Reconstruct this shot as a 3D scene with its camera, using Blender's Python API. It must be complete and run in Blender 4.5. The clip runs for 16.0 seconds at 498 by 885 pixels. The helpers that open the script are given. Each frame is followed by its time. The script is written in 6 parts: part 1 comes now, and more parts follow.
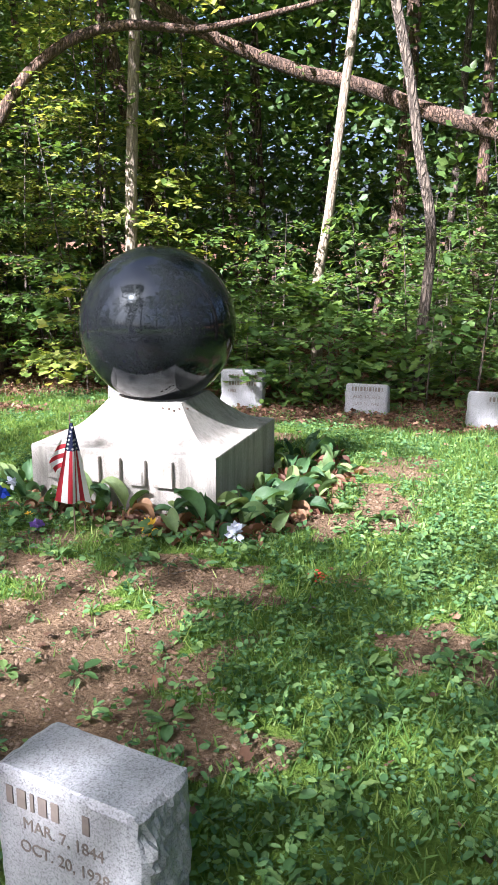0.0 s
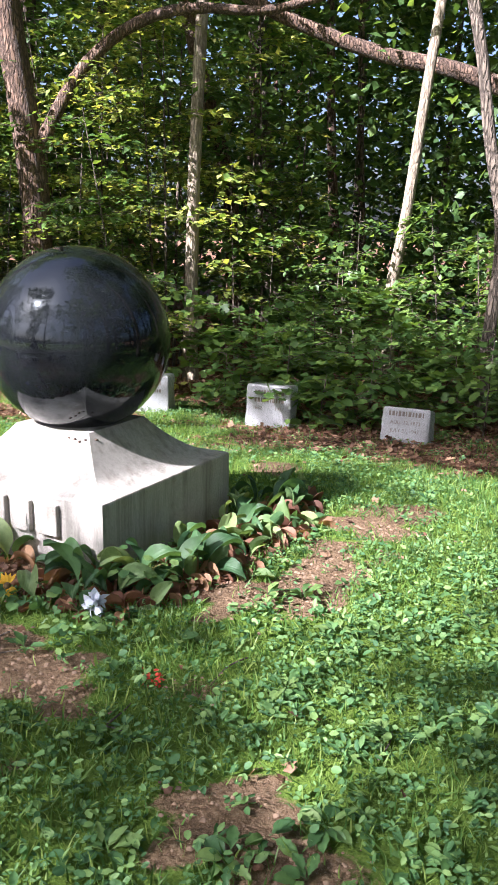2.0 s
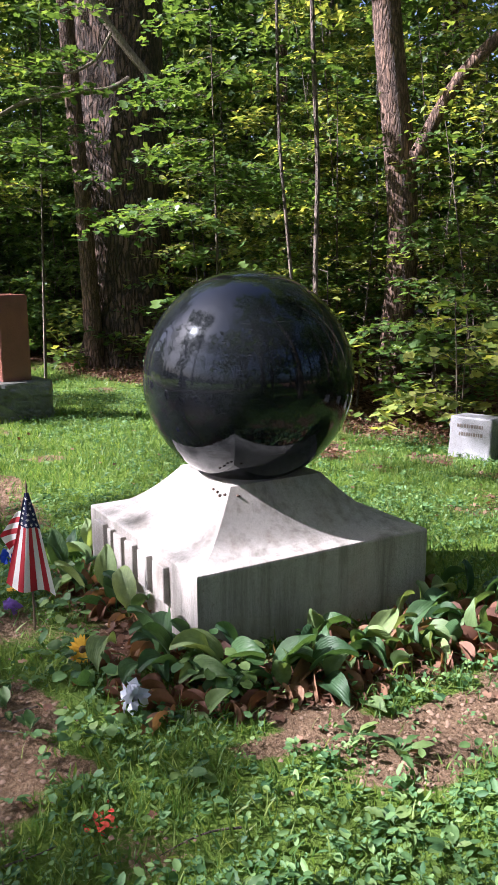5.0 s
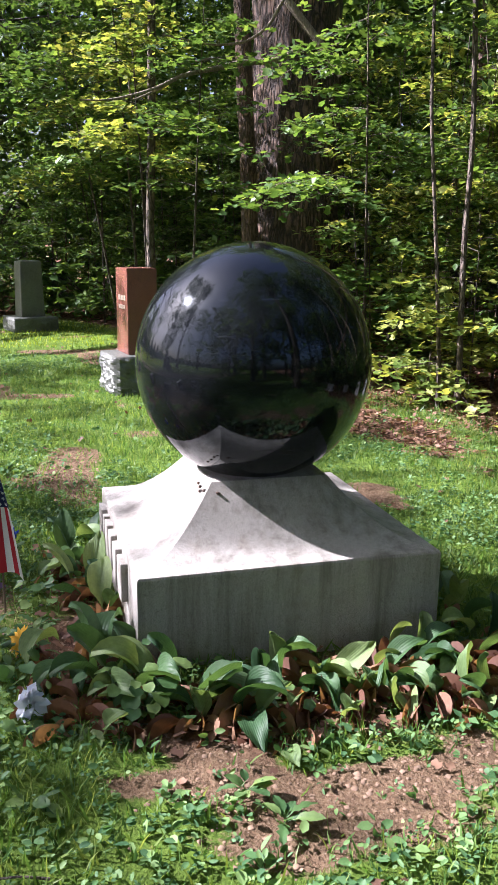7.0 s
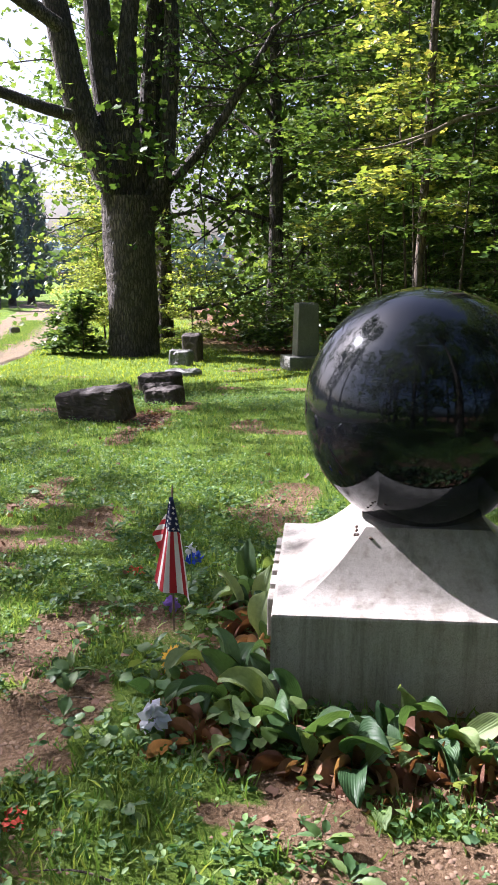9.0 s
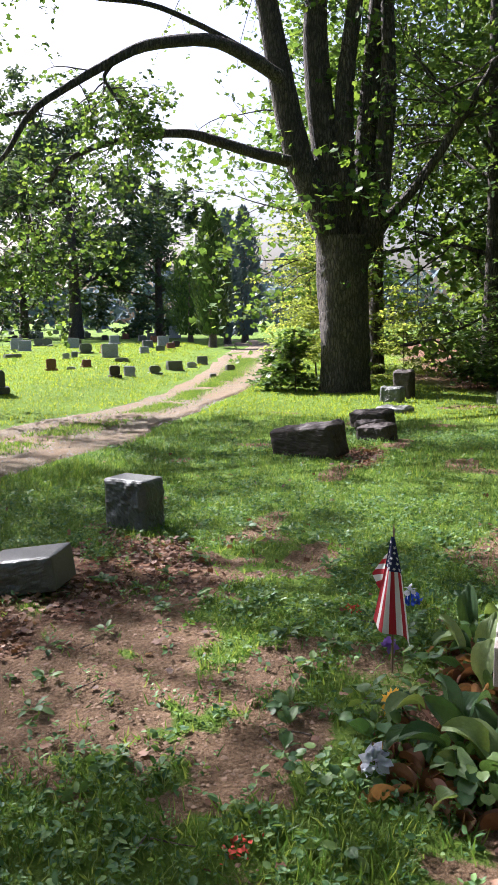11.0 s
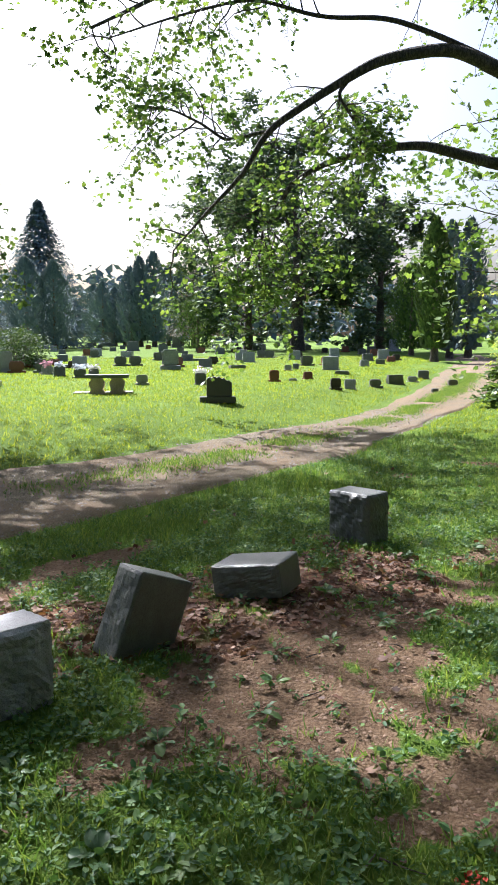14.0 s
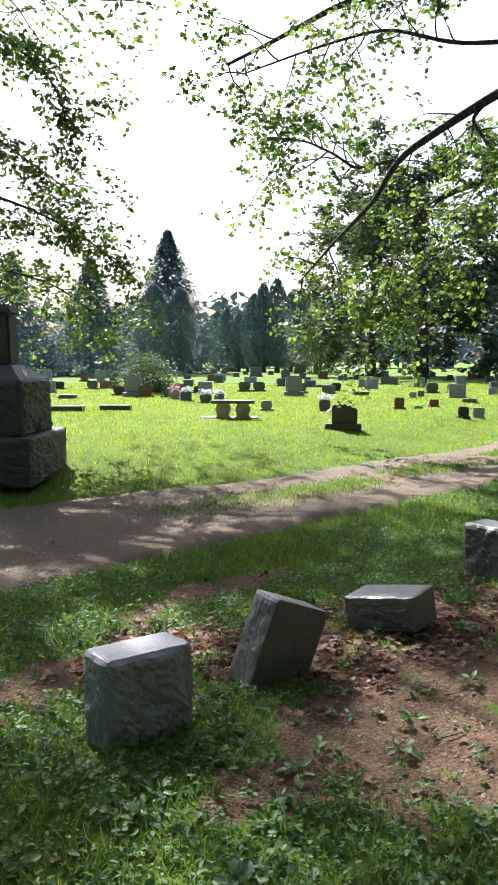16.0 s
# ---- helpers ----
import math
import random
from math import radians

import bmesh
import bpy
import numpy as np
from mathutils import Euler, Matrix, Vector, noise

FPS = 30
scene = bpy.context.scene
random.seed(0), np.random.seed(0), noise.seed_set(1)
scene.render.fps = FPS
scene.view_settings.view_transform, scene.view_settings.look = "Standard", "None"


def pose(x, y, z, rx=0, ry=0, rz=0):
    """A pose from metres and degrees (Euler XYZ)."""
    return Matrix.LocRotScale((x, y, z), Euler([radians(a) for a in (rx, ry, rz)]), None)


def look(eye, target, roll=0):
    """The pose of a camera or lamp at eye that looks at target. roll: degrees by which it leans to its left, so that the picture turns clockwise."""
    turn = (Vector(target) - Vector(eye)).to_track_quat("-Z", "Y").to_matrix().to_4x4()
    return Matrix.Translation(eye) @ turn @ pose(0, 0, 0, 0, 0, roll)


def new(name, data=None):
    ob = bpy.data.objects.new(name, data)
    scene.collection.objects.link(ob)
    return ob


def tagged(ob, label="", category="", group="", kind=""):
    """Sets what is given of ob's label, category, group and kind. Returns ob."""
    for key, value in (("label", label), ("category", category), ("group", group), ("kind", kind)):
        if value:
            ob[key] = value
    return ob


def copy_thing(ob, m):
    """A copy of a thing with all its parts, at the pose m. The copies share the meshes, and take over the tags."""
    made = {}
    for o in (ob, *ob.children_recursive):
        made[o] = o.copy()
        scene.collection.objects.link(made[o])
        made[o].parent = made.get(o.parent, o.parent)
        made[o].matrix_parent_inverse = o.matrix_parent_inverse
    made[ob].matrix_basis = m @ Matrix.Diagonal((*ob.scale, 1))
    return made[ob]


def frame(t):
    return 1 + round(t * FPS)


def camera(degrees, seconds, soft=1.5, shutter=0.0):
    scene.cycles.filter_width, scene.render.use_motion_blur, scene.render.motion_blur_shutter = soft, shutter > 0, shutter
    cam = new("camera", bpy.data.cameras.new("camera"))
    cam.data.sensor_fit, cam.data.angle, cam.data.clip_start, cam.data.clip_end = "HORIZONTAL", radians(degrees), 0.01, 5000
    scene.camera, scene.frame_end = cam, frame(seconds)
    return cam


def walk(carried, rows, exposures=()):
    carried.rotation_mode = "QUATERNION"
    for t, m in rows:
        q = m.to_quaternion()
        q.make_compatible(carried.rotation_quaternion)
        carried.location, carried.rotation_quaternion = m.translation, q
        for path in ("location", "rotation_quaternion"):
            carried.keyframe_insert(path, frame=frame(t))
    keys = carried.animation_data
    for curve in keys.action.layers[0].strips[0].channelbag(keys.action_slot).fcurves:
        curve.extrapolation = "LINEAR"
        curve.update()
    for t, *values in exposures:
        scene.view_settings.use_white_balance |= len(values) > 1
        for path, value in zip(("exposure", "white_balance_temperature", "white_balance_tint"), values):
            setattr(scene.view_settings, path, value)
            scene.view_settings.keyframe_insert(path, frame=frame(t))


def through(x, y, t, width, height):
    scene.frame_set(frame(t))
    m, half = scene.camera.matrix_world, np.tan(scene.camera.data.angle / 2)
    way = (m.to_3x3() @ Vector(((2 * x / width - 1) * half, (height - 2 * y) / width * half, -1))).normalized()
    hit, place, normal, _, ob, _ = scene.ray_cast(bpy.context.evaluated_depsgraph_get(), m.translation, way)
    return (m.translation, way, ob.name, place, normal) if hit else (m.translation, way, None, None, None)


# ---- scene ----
cam = camera(33.1, 16.0, soft=1.0)
METRES, EYE, TILT, LEAN, TURN = 4.918, 1.5, 0.0, 0.0, 17.9
ROWS = [
    (0.0, 0.0, 0.0, 0.0, 0.01, -13.54, -0.05),
    (0.5, 0.0511, 0.0651, 0.001, 1.17, -14.09, -0.0),
    (1.0, 0.1164, 0.1091, -0.0026, 5.11, -14.46, -0.4),
    (1.5, 0.1761, 0.1477, 0.0007, 8.48, -14.29, -0.89),
    (2.0, 0.2221, 0.204, 0.0033, 10.39, -13.65, -0.8),
    (2.5, 0.2627, 0.2452, 0.0004, 17.45, -13.54, -0.28),
    (3.0, 0.3107, 0.2895, 0.0017, 25.72, -13.93, -0.24),
    (3.5, 0.3353, 0.3387, -0.0008, 30.77, -13.03, 0.08),
    (4.0, 0.3549, 0.3807, 0.0008, 34.75, -12.23, 0.2),
    (6.5, 0.4495, 0.6124, -0.0029, 52.46, -13.31, 0.01),
    (7.0, 0.4567, 0.6592, -0.0064, 56.55, -13.43, -0.54),
    (7.5, 0.4547, 0.7051, -0.0045, 59.85, -12.85, -1.03),
    (8.0, 0.4704, 0.7288, -0.0021, 67.27, -12.35, -1.14),
    (8.5, 0.4935, 0.7457, -0.0018, 73.96, -11.22, -0.87),
    (9.0, 0.5042, 0.7512, -0.0032, 76.85, -10.82, -0.32),
    (9.5, 0.5064, 0.7502, -0.0033, 80.41, -10.61, 0.32),
    (10.0, 0.5059, 0.7459, -0.0023, 84.24, -9.79, 0.84),
    (12.5, 0.5077, 0.7276, 0.0007, 98.58, -7.51, 0.35),
    (13.0, 0.5085, 0.7248, 0.001, 100.82, -7.48, 0.51),
    (13.5, 0.5084, 0.7213, 0.0009, 103.15, -7.44, 0.34),
    (14.0, 0.5081, 0.7178, 0.0008, 105.6, -7.29, 0.35),
    (14.5, 0.51, 0.7145, 0.0016, 107.76, -6.6, 0.43),
    (15.0, 0.5118, 0.71, 0.0026, 109.71, -6.16, 0.3),
    (15.5, 0.5135, 0.7043, 0.0036, 111.83, -5.85, 0.02),
    (16.0, 0.5162, 0.6999, 0.0045, 113.83, -5.51, 0.05),
]
EXPOSURES = [(0.0, 2.5, 5450, 19), (2.0, 2.44, 5500, 21), (4.0, 2.1, 5500, 25), (7.0, 2.22, 5450, 26), (9.0, 2.16, 5600, 26), (12.5, 1.85, 5550, 18), (14.0, 1.8, 5500, 17), (16.0, 1.92, 5500, 17)]
walk(cam, [(t, pose(0, 0, EYE, TILT, LEAN, TURN) @ pose(METRES * x, METRES * y, METRES * z, 90 + pitch, roll, yaw)) for t, x, y, z, yaw, pitch, roll in ROWS], EXPOSURES)

# ---- sky, sun ----
SUN_TO = Vector((-0.41, -0.91, 0.0)).normalized()
SUN_EL = radians(41)
world = bpy.data.worlds.new("world")
scene.world = world
world.use_nodes = True
wn = world.node_tree.nodes
sky = wn.new("ShaderNodeTexSky")
sky.sky_type, sky.sun_disc = "NISHITA", False
sky.sun_elevation, sky.sun_rotation = SUN_EL, math.atan2(SUN_TO.x, SUN_TO.y)
sky.air_density, sky.dust_density, sky.ozone_density = 1.0, 6.0, 1.2
world.node_tree.links.new(sky.outputs[0], wn["Background"].inputs[0])
wn["Background"].inputs[1].default_value = 0.06
sun = new("sun", bpy.data.lights.new("sun", "SUN"))
sun.data.energy, sun.data.angle, sun.data.color = 5.0, radians(0.55), (1.0, 0.93, 0.8)
sun.matrix_world = look(Vector((SUN_TO.x * math.cos(SUN_EL), SUN_TO.y * math.cos(SUN_EL), math.sin(SUN_EL))) * 60, (0, 0, 0))


# ---- materials ----
def nodes_of(name):
    m = bpy.data.materials.new(name)
    m.use_nodes = True
    nt = m.node_tree
    return m, nt, nt.nodes["Principled BSDF"]


def add(nt, kind, **inputs):
    n = nt.nodes.new("ShaderNode" + kind)
    for k, v in inputs.items():
        n.inputs[k.replace("_", " ")].default_value = v
    return n


def ramp(nt, src, stops):
    r = nt.nodes.new("ShaderNodeValToRGB")
    while len(r.color_ramp.elements) < len(stops):
        r.color_ramp.elements.new(0.5)
    for e, (p, c) in zip(r.color_ramp.elements, stops):
        e.position, e.color = p, (*c, 1)
    nt.links.new(src, r.inputs[0])
    return r.outputs[0]


def mixed(nt, fac, a, b, how="MIX"):
    m = nt.nodes.new("ShaderNodeMix")
    m.data_type, m.blend_type = "RGBA", how
    for sock, v in ((m.inputs[0], fac), (m.inputs[6], a), (m.inputs[7], b)):
        if isinstance(v, (int, float)):
            sock.default_value = v
        elif isinstance(v, tuple):
            sock.default_value = (*v, 1)
        else:
            nt.links.new(v, sock)
    return m.outputs[2]


def coords(nt, scale=(1, 1, 1)):
    g = nt.nodes.new("ShaderNodeNewGeometry")
    mp = nt.nodes.new("ShaderNodeMapping")
    mp.inputs["Scale"].default_value = scale
    nt.links.new(g.outputs["Position"], mp.inputs[0])
    return mp.outputs[0]


def noise_tex(nt, vec, scale, detail=6.0, rough=0.6):
    n = add(nt, "TexNoise", Scale=scale, Detail=detail, Roughness=rough)
    nt.links.new(vec, n.inputs["Vector"])
    return n.outputs["Fac"]


def bump(nt, bsdf, height, strength, distance):
    b = add(nt, "Bump", Strength=strength, Distance=distance)
    nt.links.new(height, b.inputs["Height"])
    nt.links.new(b.outputs[0], bsdf.inputs["Normal"])


def stone_mat(name, light, dark, speck=260.0, rough=0.65, stain=(0.1, 0.09, 0.07), stain_amt=0.5, bump_amt=0.35):
    m, nt, b = nodes_of(name)
    v = coords(nt)
    grain = noise_tex(nt, v, speck, 3.0, 0.75)
    base = ramp(nt, grain, [(0.36, dark), (0.5, light), (0.66, tuple(min(1, c * 1.18) for c in light))])
    big = noise_tex(nt, v, 5.0, 8.0, 0.65)
    mask = ramp(nt, big, [(0.45, (0, 0, 0)), (0.72, (stain_amt,) * 3)])
    col = mixed(nt, mask, base, stain)
    drip = noise_tex(nt, coords(nt, (22, 22, 2.5)), 1.0, 5.0, 0.6)
    col = mixed(nt, ramp(nt, drip, [(0.5, (0, 0, 0)), (0.75, (stain_amt * 0.6,) * 3)]), col, stain)
    nt.links.new(col, b.inputs["Base Color"])
    b.inputs["Roughness"].default_value = rough
    bump(nt, b, noise_tex(nt, v, 90.0, 6.0, 0.7), bump_amt, 0.004)
    return m


def pedestal_mat():
    """Pale granite with brown lichen blotches, fine dark pits and rain streaks down the sides."""
    m, nt, b = nodes_of("weathered_pale_granite")
    v = coords(nt)
    grain = noise_tex(nt, v, 300.0, 3.0, 0.75)
    col = ramp(nt, grain, [(0.34, (0.20, 0.18, 0.16)), (0.5, (0.34, 0.315, 0.285)), (0.68, (0.42, 0.39, 0.355))])
    blotch = noise_tex(nt, v, 4.2, 9.0, 0.72)
    col = mixed(nt, ramp(nt, blotch, [(0.5, (0, 0, 0)), (0.7, (0.65,) * 3)]), col, (0.17, 0.13, 0.095))
    pits = noise_tex(nt, v, 62.0, 5.0, 0.8)
    col = mixed(nt, ramp(nt, pits, [(0.56, (0, 0, 0)), (0.68, (0.55,) * 3)]), col, (0.12, 0.09, 0.07))
    drip = noise_tex(nt, coords(nt, (13, 13, 1.1)), 1.0, 8.0, 0.72)
    col = mixed(nt, ramp(nt, drip, [(0.46, (0, 0, 0)), (0.7, (0.75,) * 3)]), col, (0.085, 0.078, 0.06))
    nt.links.new(col, b.inputs["Base Color"])
    b.inputs["Roughness"].default_value = 0.72
    bump(nt, b, noise_tex(nt, v, 110.0, 6.0, 0.75), 0.5, 0.004)
    return m


def bark_mat(name, light, dark, lift=0.03, scale=1.0):
    m, nt, b = nodes_of(name)
    v = coords(nt, (15 * scale, 15 * scale, 3.6 * scale))
    vor = add(nt, "TexVoronoi", Scale=1.6)
    vor.feature = "DISTANCE_TO_EDGE"
    nz = add(nt, "TexNoise", Scale=1.1, Detail=7.0, Distortion=1.2)
    nt.links.new(v, nz.inputs["Vector"])
    wob = nt.nodes.new("ShaderNodeVectorMath")
    nt.links.new(v, wob.inputs[0])
    nt.links.new(nz.outputs["Color"], wob.inputs[1])
    nt.links.new(wob.outputs[0], vor.inputs["Vector"])
    ridge = ramp(nt, vor.outputs["Distance"], [(0.0, (0, 0, 0)), (0.22, (1, 1, 1))])
    col = mixed(nt, ridge, dark, light)
    col = mixed(nt, 0.55, col, ramp(nt, noise_tex(nt, coords(nt), 45.0), [(0.3, (0.4,) * 3), (0.7, (1.25,) * 3)]), "MULTIPLY")
    col = mixed(nt, ramp(nt, noise_tex(nt, coords(nt), 3.0), [(0.35, (0.0,) * 3), (0.7, (0.75,) * 3)]), col, dark)
    nt.links.new(col, b.inputs["Base Color"])
    b.inputs["Roughness"].default_value = 0.9
    bump(nt, b, ridge, 0.8, lift)
    return m


def leaf_mat(name, dark, mid, light, through=0.4, gloss=0.45, per_object=False, vein=False):
    m, nt, b = nodes_of(name)
    if per_object:
        rnd = nt.nodes.new("ShaderNodeObjectInfo").outputs["Random"]
    else:
        rnd = nt.nodes.new("ShaderNodeNewGeometry").outputs["Random Per Island"]
    col = ramp(nt, rnd, [(0.0, dark), (0.5, mid), (1.0, light)])
    fine = noise_tex(nt, coords(nt), 60.0, 3.0)
    col = mixed(nt, 0.35, col, ramp(nt, fine, [(0.3, (0.35,) * 3), (0.7, (1.0,) * 3)]), "MULTIPLY")
    nt.links.new(col, b.inputs["Base Color"])
    b.inputs["Roughness"].default_value = gloss
    b.inputs["Specular IOR Level"].default_value = 0.35
    if vein:
        tc = nt.nodes.new("ShaderNodeTexCoord")
        wv = add(nt, "TexWave", Scale=55.0, Distortion=1.2, Detail=2.0)
        wv.bands_direction = "Y"
        nt.links.new(tc.outputs["Object"], wv.inputs["Vector"])
        bump(nt, b, wv.outputs["Fac"], 0.3, 0.003)
    tr = nt.nodes.new("ShaderNodeBsdfTranslucent")
    warm = mixed(nt, 1.0, col, (1.5, 1.35, 0.6), "MULTIPLY")
    nt.links.new(warm, tr.inputs["Color"])
    mx = nt.nodes.new("ShaderNodeMixShader")
    mx.inputs[0].default_value = through
    nt.links.new(b.outputs[0], mx.inputs[1])
    nt.links.new(tr.outputs[0], mx.inputs[2])
    nt.links.new(mx.outputs[0], nt.nodes["Material Output"].inputs["Surface"])
    return m


def plain_mat(name, colour, rough=0.6, vary=0.25, scale=40.0, metal=0.0):
    m, nt, b = nodes_of(name)
    f = noise_tex(nt, coords(nt), scale, 5.0)
    lo = tuple(c * (1 - vary) for c in colour)
    nt.links.new(ramp(nt, f, [(0.3, lo), (0.7, colour)]), b.inputs["Base Color"])
    b.inputs["Roughness"].default_value, b.inputs["Metallic"].default_value = rough, metal
    return m


def ground_mat():
    m, nt, b = nodes_of("ground_soil_and_turf")
    at = nt.nodes.new("ShaderNodeAttribute")
    at.attribute_name = "cover"
    sep = nt.nodes.new("ShaderNodeSeparateColor")
    nt.links.new(at.outputs["Color"], sep.inputs[0])
    v = coords(nt)
    n1, n2, n3 = noise_tex(nt, v, 3.0, 8.0), noise_tex(nt, v, 55.0, 6.0, 0.7), noise_tex(nt, v, 240.0, 3.0)
    turf = ramp(nt, n2, [(0.3, (0.07, 0.115, 0.022)), (0.5, (0.14, 0.22, 0.034)), (0.7, (0.21, 0.295, 0.05))])
    turf = mixed(nt, ramp(nt, noise_tex(nt, v, 0.9, 8.0, 0.7), [(0.38, (0,) * 3), (0.66, (0.75,) * 3)]), turf, (0.075, 0.125, 0.018))
    soil = ramp(nt, n2, [(0.28, (0.06, 0.038, 0.023)), (0.5, (0.20, 0.128, 0.076)), (0.72, (0.36, 0.25, 0.155))])
    soil = mixed(nt, ramp(nt, n1, [(0.4, (0,) * 3), (0.7, (0.6,) * 3)]), soil, (0.15, 0.098, 0.06))
    soil = mixed(nt, ramp(nt, n3, [(0.58, (0,) * 3), (0.68, (0.8,) * 3)]), soil, (0.34, 0.26, 0.19))
    lit = add(nt, "TexVoronoi", Scale=26.0)
    nt.links.new(v, lit.inputs["Vector"])
    sep2 = nt.nodes.new("ShaderNodeSeparateColor")
    nt.links.new(lit.outputs["Color"], sep2.inputs[0])
    litter = ramp(nt, sep2.outputs[0], [(0.0, (0.05, 0.03, 0.02)), (0.5, (0.15, 0.075, 0.045)), (1.0, (0.28, 0.16, 0.10))])
    edge = nt.nodes.new("ShaderNodeMath")
    edge.operation = "ADD"
    nt.links.new(sep.outputs[0], edge.inputs[0])
    half = nt.nodes.new("ShaderNodeMath")
    half.operation = "MULTIPLY_ADD"
    half.inputs[1].default_value, half.inputs[2].default_value = 0.9, -0.45
    nt.links.new(n2, half.inputs[0])
    nt.links.new(half.outputs[0], edge.inputs[1])
    col = mixed(nt, ramp(nt, edge.outputs[0], [(0.4, (0,) * 3), (0.6, (1,) * 3)]), turf, soil)
    col = mixed(nt, sep.outputs[1], col, litter)
    nt.links.new(col, b.inputs["Base Color"])
    b.inputs["Roughness"].default_value = 0.95
    b.inputs["Specular IOR Level"].default_value = 0.08
    bump(nt, b, n2, 1.0, 0.05)
    return m


def gravel_mat():
    m, nt, b = nodes_of("packed_gravel")
    v = coords(nt)
    n1, n2, n3 = noise_tex(nt, v, 1.2, 8.0), noise_tex(nt, v, 70.0, 6.0, 0.75), noise_tex(nt, v, 12.0, 6.0)
    col = ramp(nt, n2, [(0.32, (0.036, 0.03, 0.021)), (0.48, (0.155, 0.127, 0.088)), (0.62, (0.38, 0.32, 0.225))])
    col = mixed(nt, ramp(nt, n1, [(0.4, (0,) * 3), (0.65, (0.7,) * 3)]), col, (0.25, 0.175, 0.11))
    col = mixed(nt, ramp(nt, n3, [(0.6, (0,) * 3), (0.75, (0.5,) * 3)]), col, (0.06, 0.05, 0.04))
    nt.links.new(col, b.inputs["Base Color"])
    b.inputs["Roughness"].default_value = 0.95
    b.inputs["Specular IOR Level"].default_value = 0.08
    bump(nt, b, n2, 1.0, 0.03)
    return m


def ball_mat():
    m, nt, b = nodes_of("polished_black_granite")
    v = coords(nt)
    spk = noise_tex(nt, v, 420.0, 2.0, 0.6)
    col = ramp(nt, spk, [(0.45, (0.004, 0.0045, 0.0055)), (0.62, (0.010, 0.011, 0.013)), (0.74, (0.045, 0.047, 0.052))])
    film = noise_tex(nt, v, 24.0, 9.0, 0.8)
    col = mixed(nt, ramp(nt, film, [(0.52, (0,) * 3), (0.75, (0.3,) * 3)]), col, (0.03, 0.033, 0.037))
    scratch = noise_tex(nt, coords(nt, (30, 9, 160)), 1.0, 4.0, 0.6)
    col = mixed(nt, ramp(nt, scratch, [(0.66, (0,) * 3), (0.74, (0.35,) * 3)]), col, (0.09, 0.095, 0.1))
    nt.links.new(col, b.inputs["Base Color"])
    dull = noise_tex(nt, v, 6.0, 8.0, 0.7)
    nt.links.new(ramp(nt, dull, [(0.35, (0.035,) * 3), (0.7, (0.09,) * 3)]), b.inputs["Roughness"])
    b.inputs["IOR"].default_value = 1.43
    b.inputs["Specular Tint"].default_value = (0.8, 0.92, 1.0, 1)
    bump(nt, b, noise_tex(nt, v, 700.0, 2.0), 0.02, 0.0006)
    return m


M_GROUND, M_GRAVEL, M_BALL = ground_mat(), gravel_mat(), ball_mat()
M_PED = pedestal_mat()
M_GREY = stone_mat("grey_granite", (0.30, 0.30, 0.31), (0.12, 0.12, 0.125), 190, 0.32, (0.12, 0.11, 0.1), 0.45)
M_GREYDK = stone_mat("dark_weathered_granite", (0.125, 0.128, 0.112), (0.055, 0.057, 0.05), 170, 0.42, (0.06, 0.06, 0.055), 0.7, 0.5)
M_SLATE = stone_mat("brown_slate_stone", (0.05, 0.034, 0.027), (0.022, 0.016, 0.013), 120, 0.75, (0.05, 0.04, 0.035), 0.6, 0.6)
M_REDG = stone_mat("polished_red_granite", (0.2, 0.075, 0.055), (0.09, 0.034, 0.026), 200, 0.25, (0.09, 0.045, 0.035), 0.35, 0.1)
M_PINK = stone_mat("pinkish_sandstone", (0.46, 0.36, 0.27), (0.3, 0.22, 0.17), 150, 0.8, (0.14, 0.12, 0.1), 0.5)
M_BLACKG = stone_mat("dark_granite", (0.05, 0.052, 0.055), (0.025, 0.026, 0.028), 200, 0.3, (0.06, 0.06, 0.055), 0.3, 0.1)
# granite colour lowered to carry the shade under the tree
M_MONU = stone_mat("shade_darkened_granite", (0.06, 0.06, 0.058), (0.03, 0.03, 0.03), 150, 0.6, (0.05, 0.05, 0.045), 0.5, 0.4)
# letters lie on the face; the shade of cut strokes is this dark colour
M_CUT = plain_mat("cut_lettering_shade_colour", (0.16, 0.13, 0.11), 0.9)
M_BARK = bark_mat("grey_brown_bark", (0.22, 0.17, 0.13), (0.06, 0.045, 0.035))
M_BARKR = bark_mat("reddish_flaking_bark", (0.24, 0.145, 0.10), (0.06, 0.036, 0.026))
M_BARKD = bark_mat("deep_furrowed_bark", (0.2, 0.125, 0.09), (0.03, 0.022, 0.018), 0.06, 0.7)
M_BARKP = bark_mat("pale_dead_bark", (0.38, 0.31, 0.23), (0.17, 0.13, 0.095), 0.01)
M_OAKB = bark_mat("oak_bark", (0.15, 0.125, 0.10), (0.035, 0.028, 0.024), 0.05, 0.8)
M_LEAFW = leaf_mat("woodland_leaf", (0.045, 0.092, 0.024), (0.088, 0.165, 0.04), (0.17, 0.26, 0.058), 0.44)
# paler, yellower leaf copy: sunlight at the wood's edge put into its colour
M_LEAFY = leaf_mat("sunlit_tint_maple_leaf", (0.085, 0.15, 0.03), (0.21, 0.28, 0.06), (0.42, 0.43, 0.12), 0.48)
M_LEAFD = leaf_mat("deep_woods_leaf", (0.042, 0.088, 0.026), (0.085, 0.155, 0.042), (0.16, 0.24, 0.062), 0.5)
M_LEAFO = leaf_mat("oak_leaf", (0.05, 0.105, 0.032), (0.095, 0.175, 0.048), (0.175, 0.265, 0.07), 0.42)
